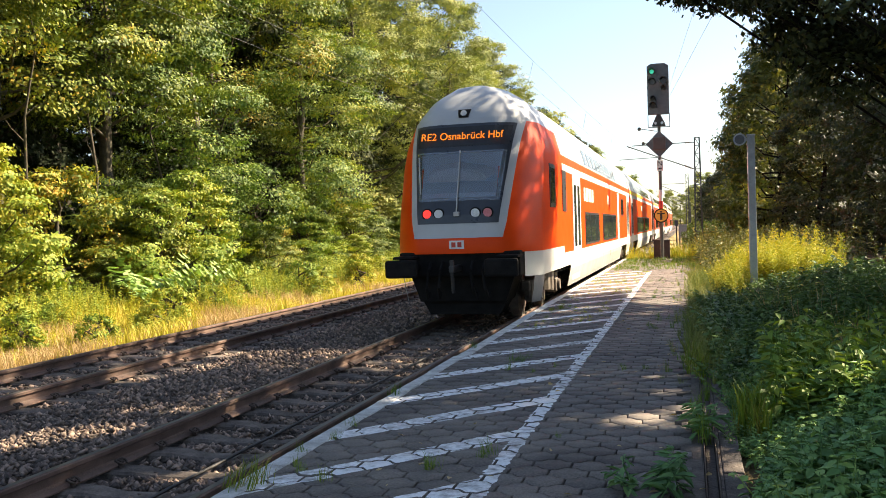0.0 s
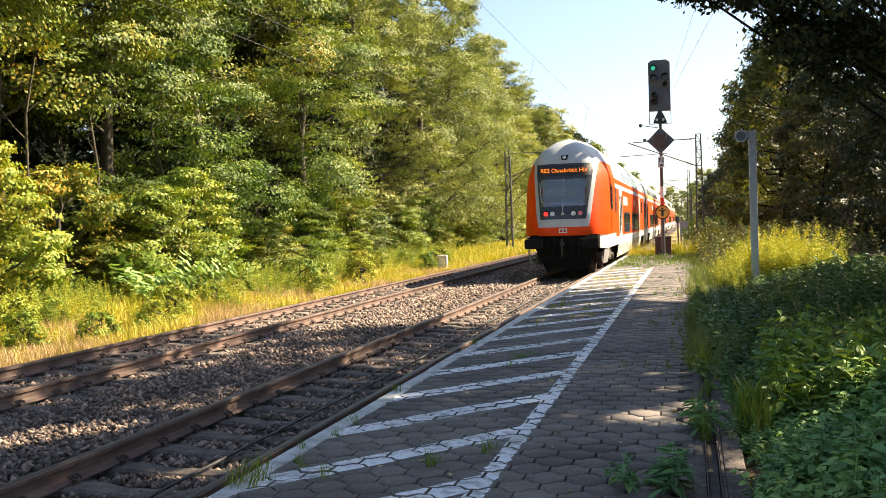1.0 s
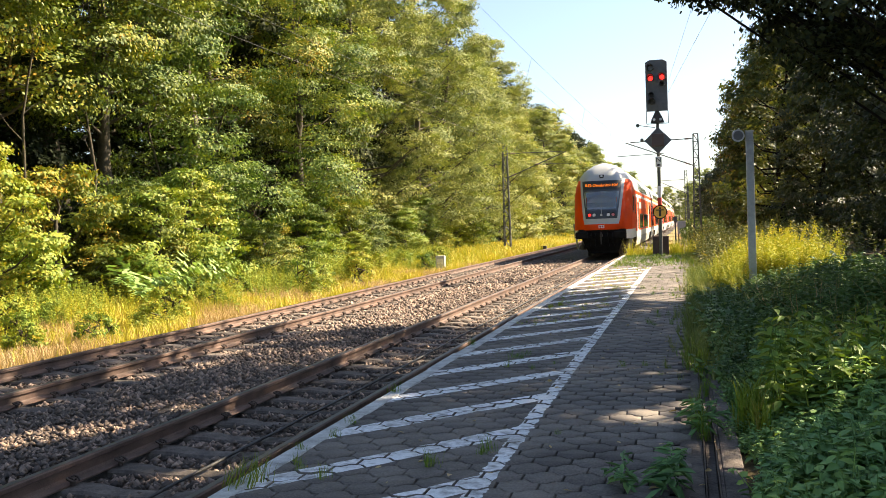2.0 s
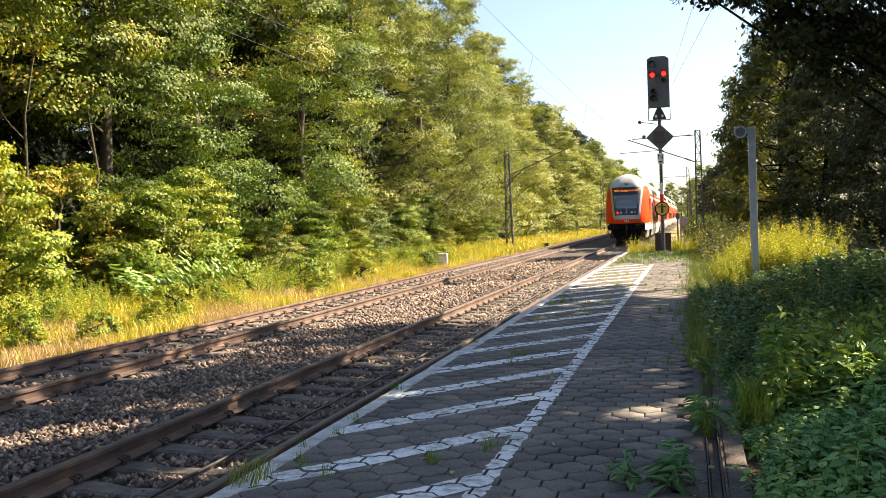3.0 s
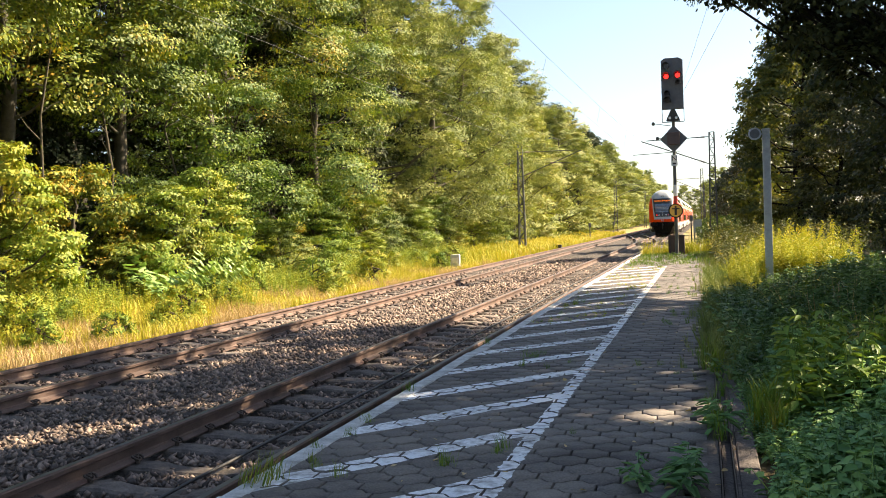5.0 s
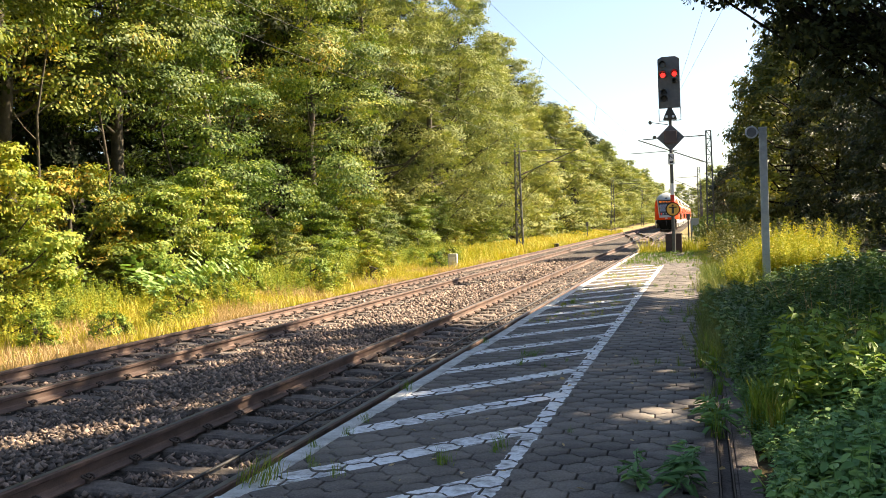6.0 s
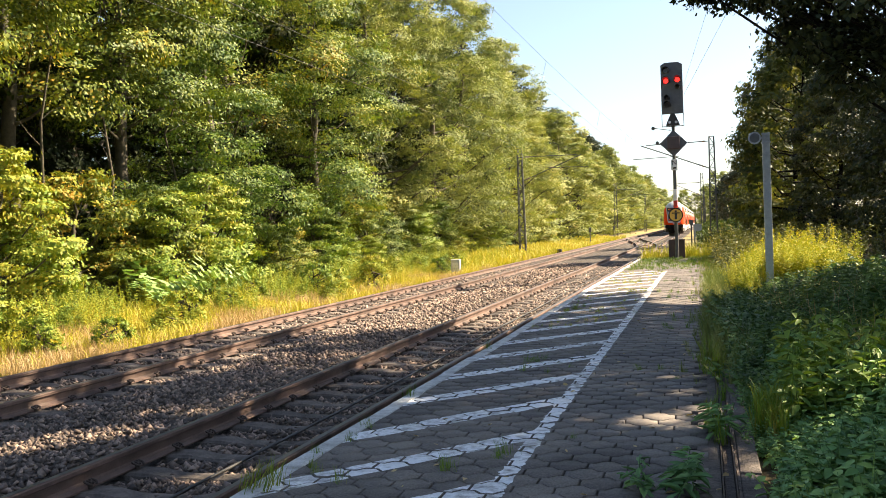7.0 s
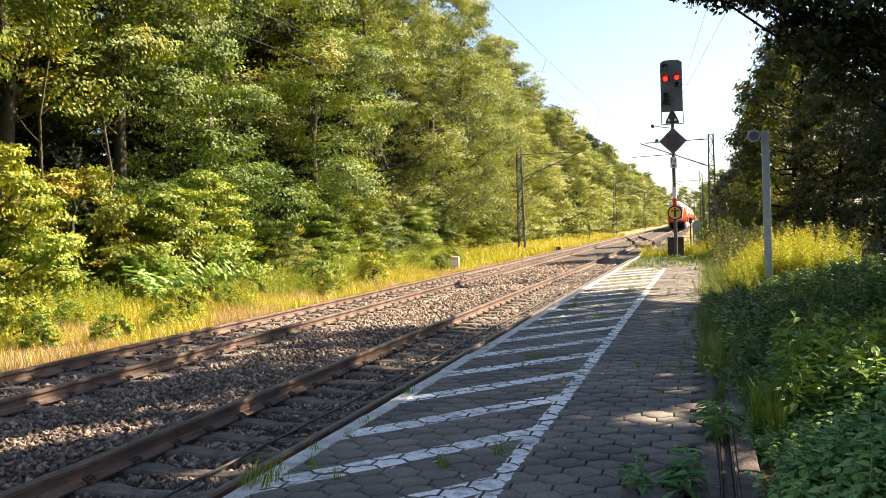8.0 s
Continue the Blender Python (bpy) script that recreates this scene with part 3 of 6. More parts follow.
def build_platform():
    pf = empty("platform", label="low paved station platform with worn white hatching", category="platform", kind="structure")
    bm = bmesh.new()
    bx(bm, 1.80, 4.28, -12, 34.2, -0.34, PLAT - 0.05, 0.0)
    part("platform_core", bm, "joint_soil", pf, "sandy bedding under the pavers")
    bm = bmesh.new()
    prism(bm, [(1.66, -0.5), (1.80, -0.5), (1.80, PLAT - 0.06), (1.66, PLAT - 0.06)], "y", -12, 34.2)
    part("edge_wall", bm, "concrete", pf, "dark weathered concrete edge wall")
    rng = np.random.default_rng(2)
    bm = bmesh.new()
    bx(bm, -0.06, 0.06, -0.495, 0.495, -0.06, 0.006, 0.012)
    bmesh.ops.recalc_face_normals(bm, faces=bm.faces)
    me = bpy.data.meshes.new("coping_slab")
    bm.to_mesh(me)
    bm.free()
    me.materials.append(M["coping"])
    for i in range(46):
        shared("coping_slab", me, pf, pose(1.712 + rng.normal(0, 0.006), -11.5 + i, PLAT + 0.004 + rng.normal(0, 0.003), rng.normal(0, 0.3), rng.normal(0, 0.5), rng.normal(0, 0.25)))
    # drain channel along the back: two strips of steel and a slab
    for x, w in ((4.075, 0.008), (4.14, 0.008)):
        bm = bmesh.new()
        bx(bm, x - w / 2, x + w / 2, -2, 22, PLAT - 0.06, PLAT + 0.004, 0.003)
        part("drain_rim", bm, "clip", pf, "rusty steel rim of the drain")
    for x0, x1, z in ((3.94, 4.068, -0.014), (4.083, 4.133, -0.03), (4.147, 4.164, -0.02)):
        bm = bmesh.new()
        bx(bm, x0, x1, -2, 22, PLAT - 0.06, PLAT + z, 0.003)
        part("drain_bed", bm, "sleeper", pf, "dirty concrete bed of the drain")
    bm = bmesh.new()
    for i in range(24):
        bx(bm, 4.165, 4.275, -2 + i, -1.015 + i, PLAT - 0.08, PLAT - 0.012 + rng.normal(0, 0.003), 0.008)
    part("kerb_slabs", bm, "sleeper", pf, "dirty grey kerb slabs behind the drain")
    # interlocking pavers
    L, H, d, g = 0.215, 0.165, 0.024, 0.0055
    prof = [(-L / 2, -d), (-0.075, -d), (-0.032, d), (0.032, d), (0.075, -d), (L / 2, -d)]
    out = [(x * (1 - 2 * g / L), H / 2 + dz - g) for x, dz in prof] + [(-x * (1 - 2 * g / L), -H / 2 - dz + g) for x, dz in prof]
    n = len(out)
    o = np.array(out)
    inner = o * np.array([[0.972, 0.965]])
    V = np.concatenate([np.column_stack([o, np.full(n, -0.03)]), np.column_stack([o, np.full(n, -0.004)]), np.column_stack([inner, np.zeros(n)]), [[0, 0, 0]]])
    T = []
    for i in range(n):
        j = (i + 1) % n
        T += [(i, j, n + j), (i, n + j, n + i), (n + i, n + j, 2 * n + j), (n + i, 2 * n + j, 2 * n + i), (2 * n + i, 2 * n + j, 3 * n)]
    T = np.array(T)
    paver = mesh_data("paver", V, T, "paver")
    near, rest = 0, []
    row = 0
    y = -11.7
    while y < 34.1:
        x = 1.86 if row % 2 == 0 else 1.86 - L / 2
        while x < 3.95:
            m = (x, y, PLAT + rng.normal(0, 0.0016), rng.normal(0, 0.6), rng.normal(0, 0.7), rng.normal(0, 0.8))
            if near < 300 and y > 4.2:
                shared("paver", paver, pf, pose(*m))
                near += 1
            else:
                rest.append(m)
            x += L
        y += H
        row += 1
    Vs, Ts = [], []
    for k, m in enumerate(rest):
        R = np.array(pose(*m))
        Vs.append(V @ R[:3, :3].T + R[:3, 3])
        Ts.append(T + k * len(V))
    ob = new("far_pavers", mesh_data("far_pavers", np.concatenate(Vs), np.concatenate(Ts), "paver"))
    ob.parent = pf
    tagged(ob, "interlocking pavers farther along the platform", kind="stuff")


build_ground()
build_tracks()
build_ballast()
build_platform()

# ---- the train ----
SECTION_Z = [0.35, 0.75, 1.15, 2.95, 3.3, 3.8, 4.25, 4.5, 4.6, 4.63]
SECTION_W = [1.30, 1.385, 1.39, 1.39, 1.36, 1.22, 0.93, 0.55, 0.25, 0.0]


def half_width(z):
    return float(np.interp(z, SECTION_Z, SECTION_W))


def nose(x, z):
    """How far behind the foremost point the cab's skin lies."""
    y = float(np.interp(z, [0.3, 1.5, 2.0, 3.47, 3.9, 4.25, 4.5, 4.63], [0.06, 0.0, 0.10, 0.66, 0.86, 1.18, 1.62, 2.3]))
    w = max(half_width(z), 0.03)
    return y + 1.0 * min(abs(x) / w, 1.0) ** 4.2


def grid_faces(bm, pts, skip=None):
    vs = [[bm.verts.new(p) for p in row] for row in pts]
    for i in range(len(vs) - 1):
        for j in range(len(vs[0]) - 1):
            c = sum((Vector(pts[a][b]) for a in (i, i + 1) for b in (j, j + 1)), Vector()) / 4
            if skip and skip(c):
                continue
            bm.faces.new((vs[i][j], vs[i][j + 1], vs[i + 1][j + 1], vs[i + 1][j]))
    for row in vs:
        for v in row:
            if not v.link_faces:
                bm.verts.remove(v)


def front_patch(name, mat, parent, zs, half, proud, label="", skip=None, cols=24, centre=0.0):
    """A panel that follows the nose, between heights, as wide as half(z) each way; given thickness at its rim."""
    bm = bmesh.new()
    pts = [[(centre + half(z) * (2 * j / cols - 1), nose(centre + half(z) * (2 * j / cols - 1), z) - proud, z) for j in range(cols + 1)] for z in zs]
    grid_faces(bm, pts, skip)
    rim = [e for e in bm.edges if len(e.link_faces) == 1]
    r = bmesh.ops.extrude_edge_only(bm, edges=rim)
    for v in r["geom"]:
        if isinstance(v, bmesh.types.BMVert):
            v.co.y += proud + 0.01
    return part(name, bm, mat, parent, label, smooth=False)


def in_window(c):
    return 2.30 < c.z < 3.14 and abs(c.x) < 0.68 + 0.11 * (c.z - 2.3)


def disc(name, mat, parent, x, z, r, proud, label=""):
    bm = bmesh.new()
    y = nose(x, z)
    cyl(bm, (x, y + 0.03, z), (x, y - proud, z), r, r, 20)
    bmesh.ops.bevel(bm, geom=[e for e in bm.edges if all(abs(v.co.y - (y - proud)) < 1e-4 for v in e.verts)], offset=0.008, segments=2, affect="EDGES")
    return part(name, bm, mat, parent, label)


def side_patch(name, mat, parent, y0, y1, z0, z1, proud=0.008, side=1, label="", n=4):
    """A panel or pane on the side wall."""
    bm = bmesh.new()
    pts = []
    for i in range(n + 1):
        z = z0 + (z1 - z0) * i / n
        pts.append([(side * (half_width(z) + proud), y, z) for y in (y0, y1)])
    grid_faces(bm, pts)
    rim = [e for e in bm.edges if len(e.link_faces) == 1]
    r = bmesh.ops.extrude_edge_only(bm, edges=rim)
    for v in r["geom"]:
        if isinstance(v, bmesh.types.BMVert):
            v.co.x -= side * (proud + 0.015)
    return part(name, bm, mat, parent, label)


def shell(name, mat, parent, y0, y1, z0, z1, label=""):
    """Both side walls, or the roof when z1 is the top, drawn out along the car."""
    bm = bmesh.new()
    zs = [z0] + [z for z in SECTION_Z if z0 < z < z1] + [z1]
    if z1 >= 4.6:
        zs = sorted(set(zs + [3.95, 4.1, 4.38]))
        zs = [z for z in zs if z >= z0]
        line = [(-half_width(z), z) for z in zs] + [(half_width(z), z) for z in zs[::-1][1:]]
        grid_faces(bm, [[(x, y, z) for x, z in line] for y in (y0, y1)])
    else:
        grid_faces(bm, [[(-half_width(z), y, z) for z in zs] for y in (y0, y1)])
        part(name, bm, mat, parent, label)
        bm = bmesh.new()
        grid_faces(bm, [[(half_width(z), y, z) for z in zs] for y in (y0, y1)])
    return part(name, bm, mat, parent, label)


def wheelset_mesh():
    bm = bmesh.new()
    for s in (-1, 1):
        cyl(bm, (s * 0.70, 0, 0), (s * 0.835, 0, 0), 0.46, 0.455, 28)
        cyl(bm, (s * 0.67, 0, 0), (s * 0.70, 0, 0), 0.49, 0.48, 28)
        cyl(bm, (s * 0.83, 0, 0), (s * 0.87, 0, 0), 0.14, 0.12, 12)
        for k in range(4):
            a = k * math.pi / 2
            cyl(bm, (s * 0.835, 0.28 * math.cos(a), 0.28 * math.sin(a)), (s * 0.85, 0.28 * math.cos(a), 0.28 * math.sin(a)), 0.05, 0.04, 8)
    cyl(bm, (-0.7, 0, 0), (0.7, 0, 0), 0.085, 0.085, 12)
    bmesh.ops.recalc_face_normals(bm, faces=bm.faces)
    me = bpy.data.meshes.new("wheelset")
    bm.to_mesh(me)
    bm.free()
    me.materials.append(M["bogie"])
    return me


WHEELS = []
WHEEL_MESH = wheelset_mesh()


def bogie(parent, yc, rolling):
    bm = bmesh.new()
    for s in (-1, 1):
        bx(bm, s * 1.0 - 0.08, s * 1.0 + 0.08, yc - 1.75, yc + 1.75, 0.52, 0.72, 0.03)
        for e in (-1.25, 1.25):
            bx(bm, s * 1.05 - 0.13, s * 1.05 + 0.13, yc + e - 0.2, yc + e + 0.2, 0.30, 0.60, 0.04)
            cyl(bm, (s * 1.18, yc + e, 0.46), (s * 1.24, yc + e, 0.46), 0.13, 0.11, 14)
            for q in (-0.33, 0.33):
                cyl(bm, (s * 1.05, yc + e + q, 0.35), (s * 1.05, yc + e + q, 0.72), 0.09, 0.09, 10)
        cyl(bm, (s * 1.05, yc - 0.25, 0.45), (s * 1.05, yc - 0.25, 0.85), 0.2, 0.2, 12)
        cyl(bm, (s * 1.05, yc + 0.25, 0.45), (s * 1.05, yc + 0.25, 0.85), 0.2, 0.2, 12)
        cyl(bm, (s * 1.12, yc - 0.9, 0.62), (s * 1.16, yc + 0.4, 0.85), 0.045, 0.045, 8)
    bx(bm, -1.0, 1.0, yc - 0.3, yc + 0.3, 0.45, 0.75, 0.03)
    bg = part("bogie", bm, "bogie", parent, "dusty dark steel bogie frame with springs")
    for e in (-1.25, 1.25):
        w = shared("wheelset", WHEEL_MESH, bg, pose(0, yc + e, 0.46))
        if rolling:
            WHEELS.append((w, yc + e))
    return bg


def body_sides(car, y0, y1):
    """The coloured bands of a double-deck car between two stations."""
    shell("skirt", "train_skirt", car, y0 + (1.0 if y0 > 1 else 5.2), y1 - 5.6, 0.35, 0.85, "grey lower skirt")
    shell("end_skirt", "train_skirt", car, y1 - 2.0, y1, 0.35, 0.85, "grey lower skirt")
    shell("white_band", "train_white", car, y0, y1, 0.85, 1.15, "white band above the skirt")
    shell("side_wall", "train_red", car, y0, y1, 1.15, 2.94, "red lower side wall")
    shell("deck_stripe", "train_white", car, y0, y1, 2.94, 3.10, "white stripe between the decks")
    shell("upper_wall", "train_red", car, y0, y1, 3.10, 3.28, "narrow red band under the upper windows")
    shell("roof", "train_grey", car, y0, y1, 3.28, 4.63, "light grey curved roof")
    bm = bmesh.new()
    bx(bm, -1.2, 1.2, y0, y1, 0.74, 0.84)
    part("floor_pan", bm, "train_black", car)


def door(car, side, y0):
    d = side_patch("door", "train_white", car, y0, y0 + 1.55, 0.45, 2.93, 0.014, side, "white double-leaf passenger door")
    for a in (0.22, 0.92):
        side_patch("door_pane", "window_dark", d, y0 + a, y0 + a + 0.38, 1.25, 2.7, 0.024, side)
    return d


def window_pair(car, side, y0, y1, z0, z1, panes):
    w = side_patch("window_frame", "train_panel", car, y0, y1, z0, z1, 0.010, side, "dark window band with rounded frame")
    step = (y1 - y0) / panes
    for i in range(panes):
        side_patch("pane", "window_dark", w, y0 + i * step + 0.06, y0 + (i + 1) * step - 0.06, z0 + 0.06, z1 - 0.06, 0.018, side)


def lettering(car, side, y0, z0, widths, h):
    for i, w in enumerate(widths):
        side_patch("lettering_bar", "train_white", car, y0 + sum(widths[:i]) + 0.14 * i, y0 + sum(widths[:i + 1]) + 0.14 * i, z0, z0 + h, 0.006, side, "white lettering bar", 1)


def upper_windows(car, side, y0, y1, n):
    step = (y1 - y0) / n
    for i in range(n):
        side_patch("upper_pane", "window_dark", car, y0 + i * step + 0.12, y0 + (i + 1) * step - 0.12, 3.34, 3.86, 0.010, side, n=3)


def roof_ribs(car, y0, y1, n):
    bm = bmesh.new()
    for i in range(n):
        y = y0 + (y1 - y0) * i / (n - 1)
        zs = [3.3, 3.55, 3.8, 4.0, 4.2, 4.36, 4.48, 4.57]
        line = [(-half_width(z) - 0.012, z + 0.008) for z in zs] + [(half_width(z) + 0.012, z + 0.008) for z in zs[::-1]]
        grid_faces(bm, [[(x, y + e, z) for x, z in line] for e in (-0.02, 0.02)])
    part("roof_seams", bm, "train_skirt", car, "grey welded seams across the roof")


def driving_car():
    car = empty("driving_trailer", label="red double-deck driving trailer with grey roof and lit destination display", category="train car", group="train cars")
    # cab skin
    zs = [1.30, 1.45, 1.6, 1.75, 1.9, 2.05, 2.2, 2.3, 2.44, 2.58, 2.72, 2.86, 3.0, 3.14, 3.3, 3.47, 3.6, 3.75]
    us = [math.sin(math.pi / 2 * (j / 18 - 1)) for j in range(37)]

    def rows(levels):
        return [[(-half_width(z), 4.0, z)] + [(half_width(z) * u, nose(half_width(z) * u, z), z) for u in us] + [(half_width(z), 4.0, z)] for z in levels]
    bm = bmesh.new()
    grid_faces(bm, rows(zs), lambda c: in_window(c) and c.y < 1.2)
    part("cab_shell", bm, "train_red", car, "glossy red rounded cab front", smooth=True)
    bm = bmesh.new()
    grid_faces(bm, rows([3.75, 3.9, 4.05, 4.2, 4.32, 4.42, 4.5, 4.56, 4.60, 4.625]))
    part("cab_roof", bm, "train_grey", car, "light grey cab roof cap", smooth=True)
    for side in (-1, 1):
        bm = bmesh.new()
        grid_faces(bm, [[(-half_width(z), 4.0, z)] + [(half_width(z) * u, max(nose(half_width(z) * u, z) + 0.12, 0.5), z) for u in us] + [(half_width(z), 4.0, z)] for z in (0.35, 0.6, 0.85)], lambda c: side * c.x < 1.22 or c.y > 1.7)
        part("cab_skirt", bm, "train_skirt", car, "grey cab skirt", smooth=True)
        bm = bmesh.new()
        grid_faces(bm, [[(-half_width(z), 4.0, z)] + [(half_width(z) * u, max(nose(half_width(z) * u, z) + 0.05, 0.35), z) for u in us] + [(half_width(z), 4.0, z)] for z in (0.85, 1.0, 1.30)], lambda c: side * c.x < 1.15)
        part("cab_white_band", bm, "train_white", car, "white band round the cab foot", smooth=True)

    def mask_half(z):
        return float(np.interp(z, [1.6, 1.85, 3.6, 3.8], [0.82, 0.88, 1.07, 1.09]))

    def panel_half(z):
        return float(np.interp(z, [1.84, 2.2, 3.7], [0.75, 0.79, 0.97]))
    lv = [1.58 + 0.0719 * i for i in range(32)]
    front_patch("front_mask", "train_grey", car, lv, mask_half, 0.012, "light grey surround of the cab window", in_window, 40)
    front_patch("black_panel", "train_panel", car, [1.84 + 0.0515 * i for i in range(37)], panel_half, 0.022, "dark glazed front panel", in_window, 40)
    front_patch("windscreen", "glass", car, [2.25 + 0.115 * i for i in range(9)], lambda z: panel_half(z) - 0.045, 0.030, "large slanted windscreen")
    dis = front_patch("destination_display", "signal_black", car, [3.27, 3.36, 3.45, 3.54, 3.64], lambda z: panel_half(z) - 0.05, 0.030, "black destination display with amber letters")
    # inside of the cab
    bm = bmesh.new()
    bx(bm, -0.9, 0.9, 1.85, 1.90, 1.9, 3.5)
    bx(bm, -0.82, 0.82, 0.62, 1.85, 1.95, 2.32)
    bx(bm, -0.9, -0.86, 1.0, 1.85, 1.95, 3.3)
    bx(bm, 0.86, 0.9, 1.0, 1.85, 1.95, 3.3)
    bx(bm, -0.9, 0.9, 1.2, 1.85, 3.45, 3.5)
    part("cab_interior", bm, "cab_inside", car, "driver's cab interior, pale blue to imitate sky on the windscreen")
    bm = bmesh.new()
    prism(bm, [(-0.62, 2.52), (0.44, 2.52), (0.42, 2.62), (0.36, 2.70), (-0.10, 2.80), (-0.50, 2.76), (-0.60, 2.68)], "y", 0.75, 1.5)
    bmesh.ops.bevel(bm, geom=bm.edges[:], offset=0.04, segments=3, affect="EDGES")
    part("desk_hood", bm, "desk_hood", car, "pale hood over the driver's desk")
    # amber letters
    cu = bpy.data.curves.new("letters", "FONT")
    cu.body, cu.size, cu.align_x, cu.align_y, cu.extrude = "RE2 Osnabrück Hbf", 0.205, "CENTER", "CENTER", 0.002
    tmp = new("letters", cu)
    me = bpy.data.meshes.new_from_object(tmp.evaluated_get(bpy.context.evaluated_depsgraph_get()))
    bpy.data.objects.remove(tmp)
    me.materials.clear()
    me.materials.append(M["led"])
    co = np.zeros(len(me.vertices) * 3)
    me.vertices.foreach_get("co", co)
    wd = co[0::3].max() - co[0::3].min()
    slope = math.degrees(math.atan2(0.66 - 0.10, 1.47))
    tx = shared("letters", me, dis, pose(0.0, nose(0.2, 3.455) - 0.045, 3.455, 90 - slope, 0, 0) @ Matrix.Diagonal((1.56 / wd, 1, 1, 1)))
    tagged(tx, label="amber dot-matrix letters")
    # lamps
    for x, mat, label in ((-0.56, "tail_red", "lit red tail lamp"), (-0.34, "lens", "clear headlamp"), (0.34, "lens", "clear headlamp"), (0.56, "lens_pink", "unlit red tail lamp")):
        h = disc("lamp_bezel", "train_black", car, x, 2.02, 0.105, 0.035)
        disc("lamp", mat, h, x, 2.02, 0.08, 0.045, label)
    front_patch("top_lamp_housing", "train_black", car, [3.82, 3.89, 3.98], lambda z: 0.09 + 0.2 * (z - 3.82), 0.03, "dark housing of the top headlamp", cols=6)
    disc("top_lamp", "lens", car, 0.0, 3.90, 0.06, 0.05, "clear top headlamp")
    # badge as plain shapes
    bg = front_patch("badge", "sign_white", car, [1.385, 1.46, 1.535], lambda z: 0.135, 0.016, "white badge with two dark red bars", cols=4)
    for c in (-0.055, 0.055):
        front_patch("badge_bar", "sign_red", bg, [1.415, 1.505], lambda z: 0.038, 0.022, cols=2, centre=c)
    # wipers
    for s, x0 in ((-1, 0.0), (1, -0.72)):
        bm = bmesh.new()
        pts = [(x0 + (0.0 if s < 0 else 0.0), nose(x0, z) - 0.07, z) for z in (2.02, 2.3, 2.6, 2.9, 3.18)] if s < 0 else [(x0 - 0.02 * i, nose(x0, 2.4 + 0.17 * i) - 0.06, 2.4 + 0.17 * i) for i in range(5)]
        for a, b in zip(pts, pts[1:]):
            cyl(bm, a, b, 0.013, 0.013, 6)
        if s < 0:
            bx(bm, -0.05, 0.05, pts[0][1] - 0.02, pts[0][1] + 0.05, 1.97, 2.05, 0.01)
        part("wiper", bm, "cabinet_grey", car, "thin pale window wiper")
    # underframe, buffers, coupler
    bm = bmesh.new()
    bx(bm, -1.12, 1.12, 0.12, 1.2, 0.88, 1.33, 0.03)
    prism(bm, [(-0.98, 0.9), (-0.80, 0.42), (0.80, 0.42), (0.98, 0.9)], "y", 0.35, 1.2)
    prism(bm, [(-0.80, 0.42), (-0.66, 0.17), (0.66, 0.17), (0.80, 0.42)], "y", 0.50, 1.0)
    part("headstock", bm, "train_black", car, "black headstock and track guard")
    for s in (-1, 1):
        bm = bmesh.new()
        cyl(bm, (s * 0.875, -0.35, 1.06), (s * 0.875, 0.2, 1.06), 0.12, 0.15, 16)
        bx(bm, s * 0.90 - 0.30, s * 0.90 + 0.30, -0.52, -0.40, 0.90, 1.22, 0.05)
        part("buffer", bm, "train_black", car, "black rectangular buffer")
        bm = bmesh.new()
        bx(bm, s * 0.95 - 0.2, s * 0.95 + 0.2, -0.2, 0.25, 1.22, 1.27, 0.02)
        part("buffer_step", bm, "train_black", car)
        for x in (0.28, 0.5):
            bm = bmesh.new()
            pts = [(s * x, 0.05, 1.15), (s * x, -0.14, 1.0), (s * (x + 0.03), -0.16, 0.7), (s * (x + 0.06), -0.02, 0.5), (s * (x + 0.06), 0.1, 0.6)]
            for a, b in zip(pts, pts[1:]):
                cyl(bm, a, b, 0.028, 0.028, 8)
            part("brake_hose", bm, "train_black", car, "hanging black brake hose")
    bm = bmesh.new()
    bx(bm, -0.05, 0.05, -0.42, 0.15, 0.98, 1.10, 0.02)
    cyl(bm, (0, -0.38, 1.02), (0, -0.32, 0.62), 0.035, 0.03, 8)
    bx(bm, -0.035, 0.035, -0.40, -0.34, 1.0, 1.2, 0.01)
    part("coupling_hook", bm, "rubber", car, "steel screw coupling and hook")
    # body behind the cab
    body_sides(car, 4.0, 26.6)
    roof_ribs(car, 8.2, 26.2, 19)
    for y in (26.6, 4.02):
        bm = bmesh.new()
        zs2 = [0.8, 1.15, 2.94, 3.3, 3.8, 4.25, 4.5, 4.62]
        prism(bm, [(-half_width(z) + 0.02, z) for z in zs2] + [(half_width(z) - 0.02, z) for z in zs2[::-1]], "y", y - 0.02, y)
        part("end_wall", bm, "train_black", car)
    for side in (-1, 1):
        cw = side_patch("cab_window", "train_panel", car, 2.05, 2.75, 2.12, 2.98, 0.014, side, "cab side window with dark frame")
        side_patch("pane", "window_dark", cw, 2.12, 2.68, 2.2, 2.9, 0.022, side)
        side_patch("cab_door_window", "train_panel", car, 3.85, 4.45, 2.05, 2.95, 0.014, side, "narrow dark window behind the cab")
        door(car, side, 5.6)
        window_pair(car, side, 8.2, 12.0, 1.22, 2.08, 3)
        window_pair(car, side, 13.2, 18.4, 1.22, 2.08, 3)
        side_patch("white_panel", "train_white", car, 19.2, 20.0, 1.16, 2.9, 0.008, side, "white panel beside the door")
        window_pair(car, side, 21.2, 22.5, 2.05, 2.75, 1)
        door(car, side, 24.4)
        upper_windows(car, side, 8.6, 19.4, 10)
        lettering(car, side, 8.0, 2.36, (0.35, 0.5, 0.75, 0.4), 0.36)
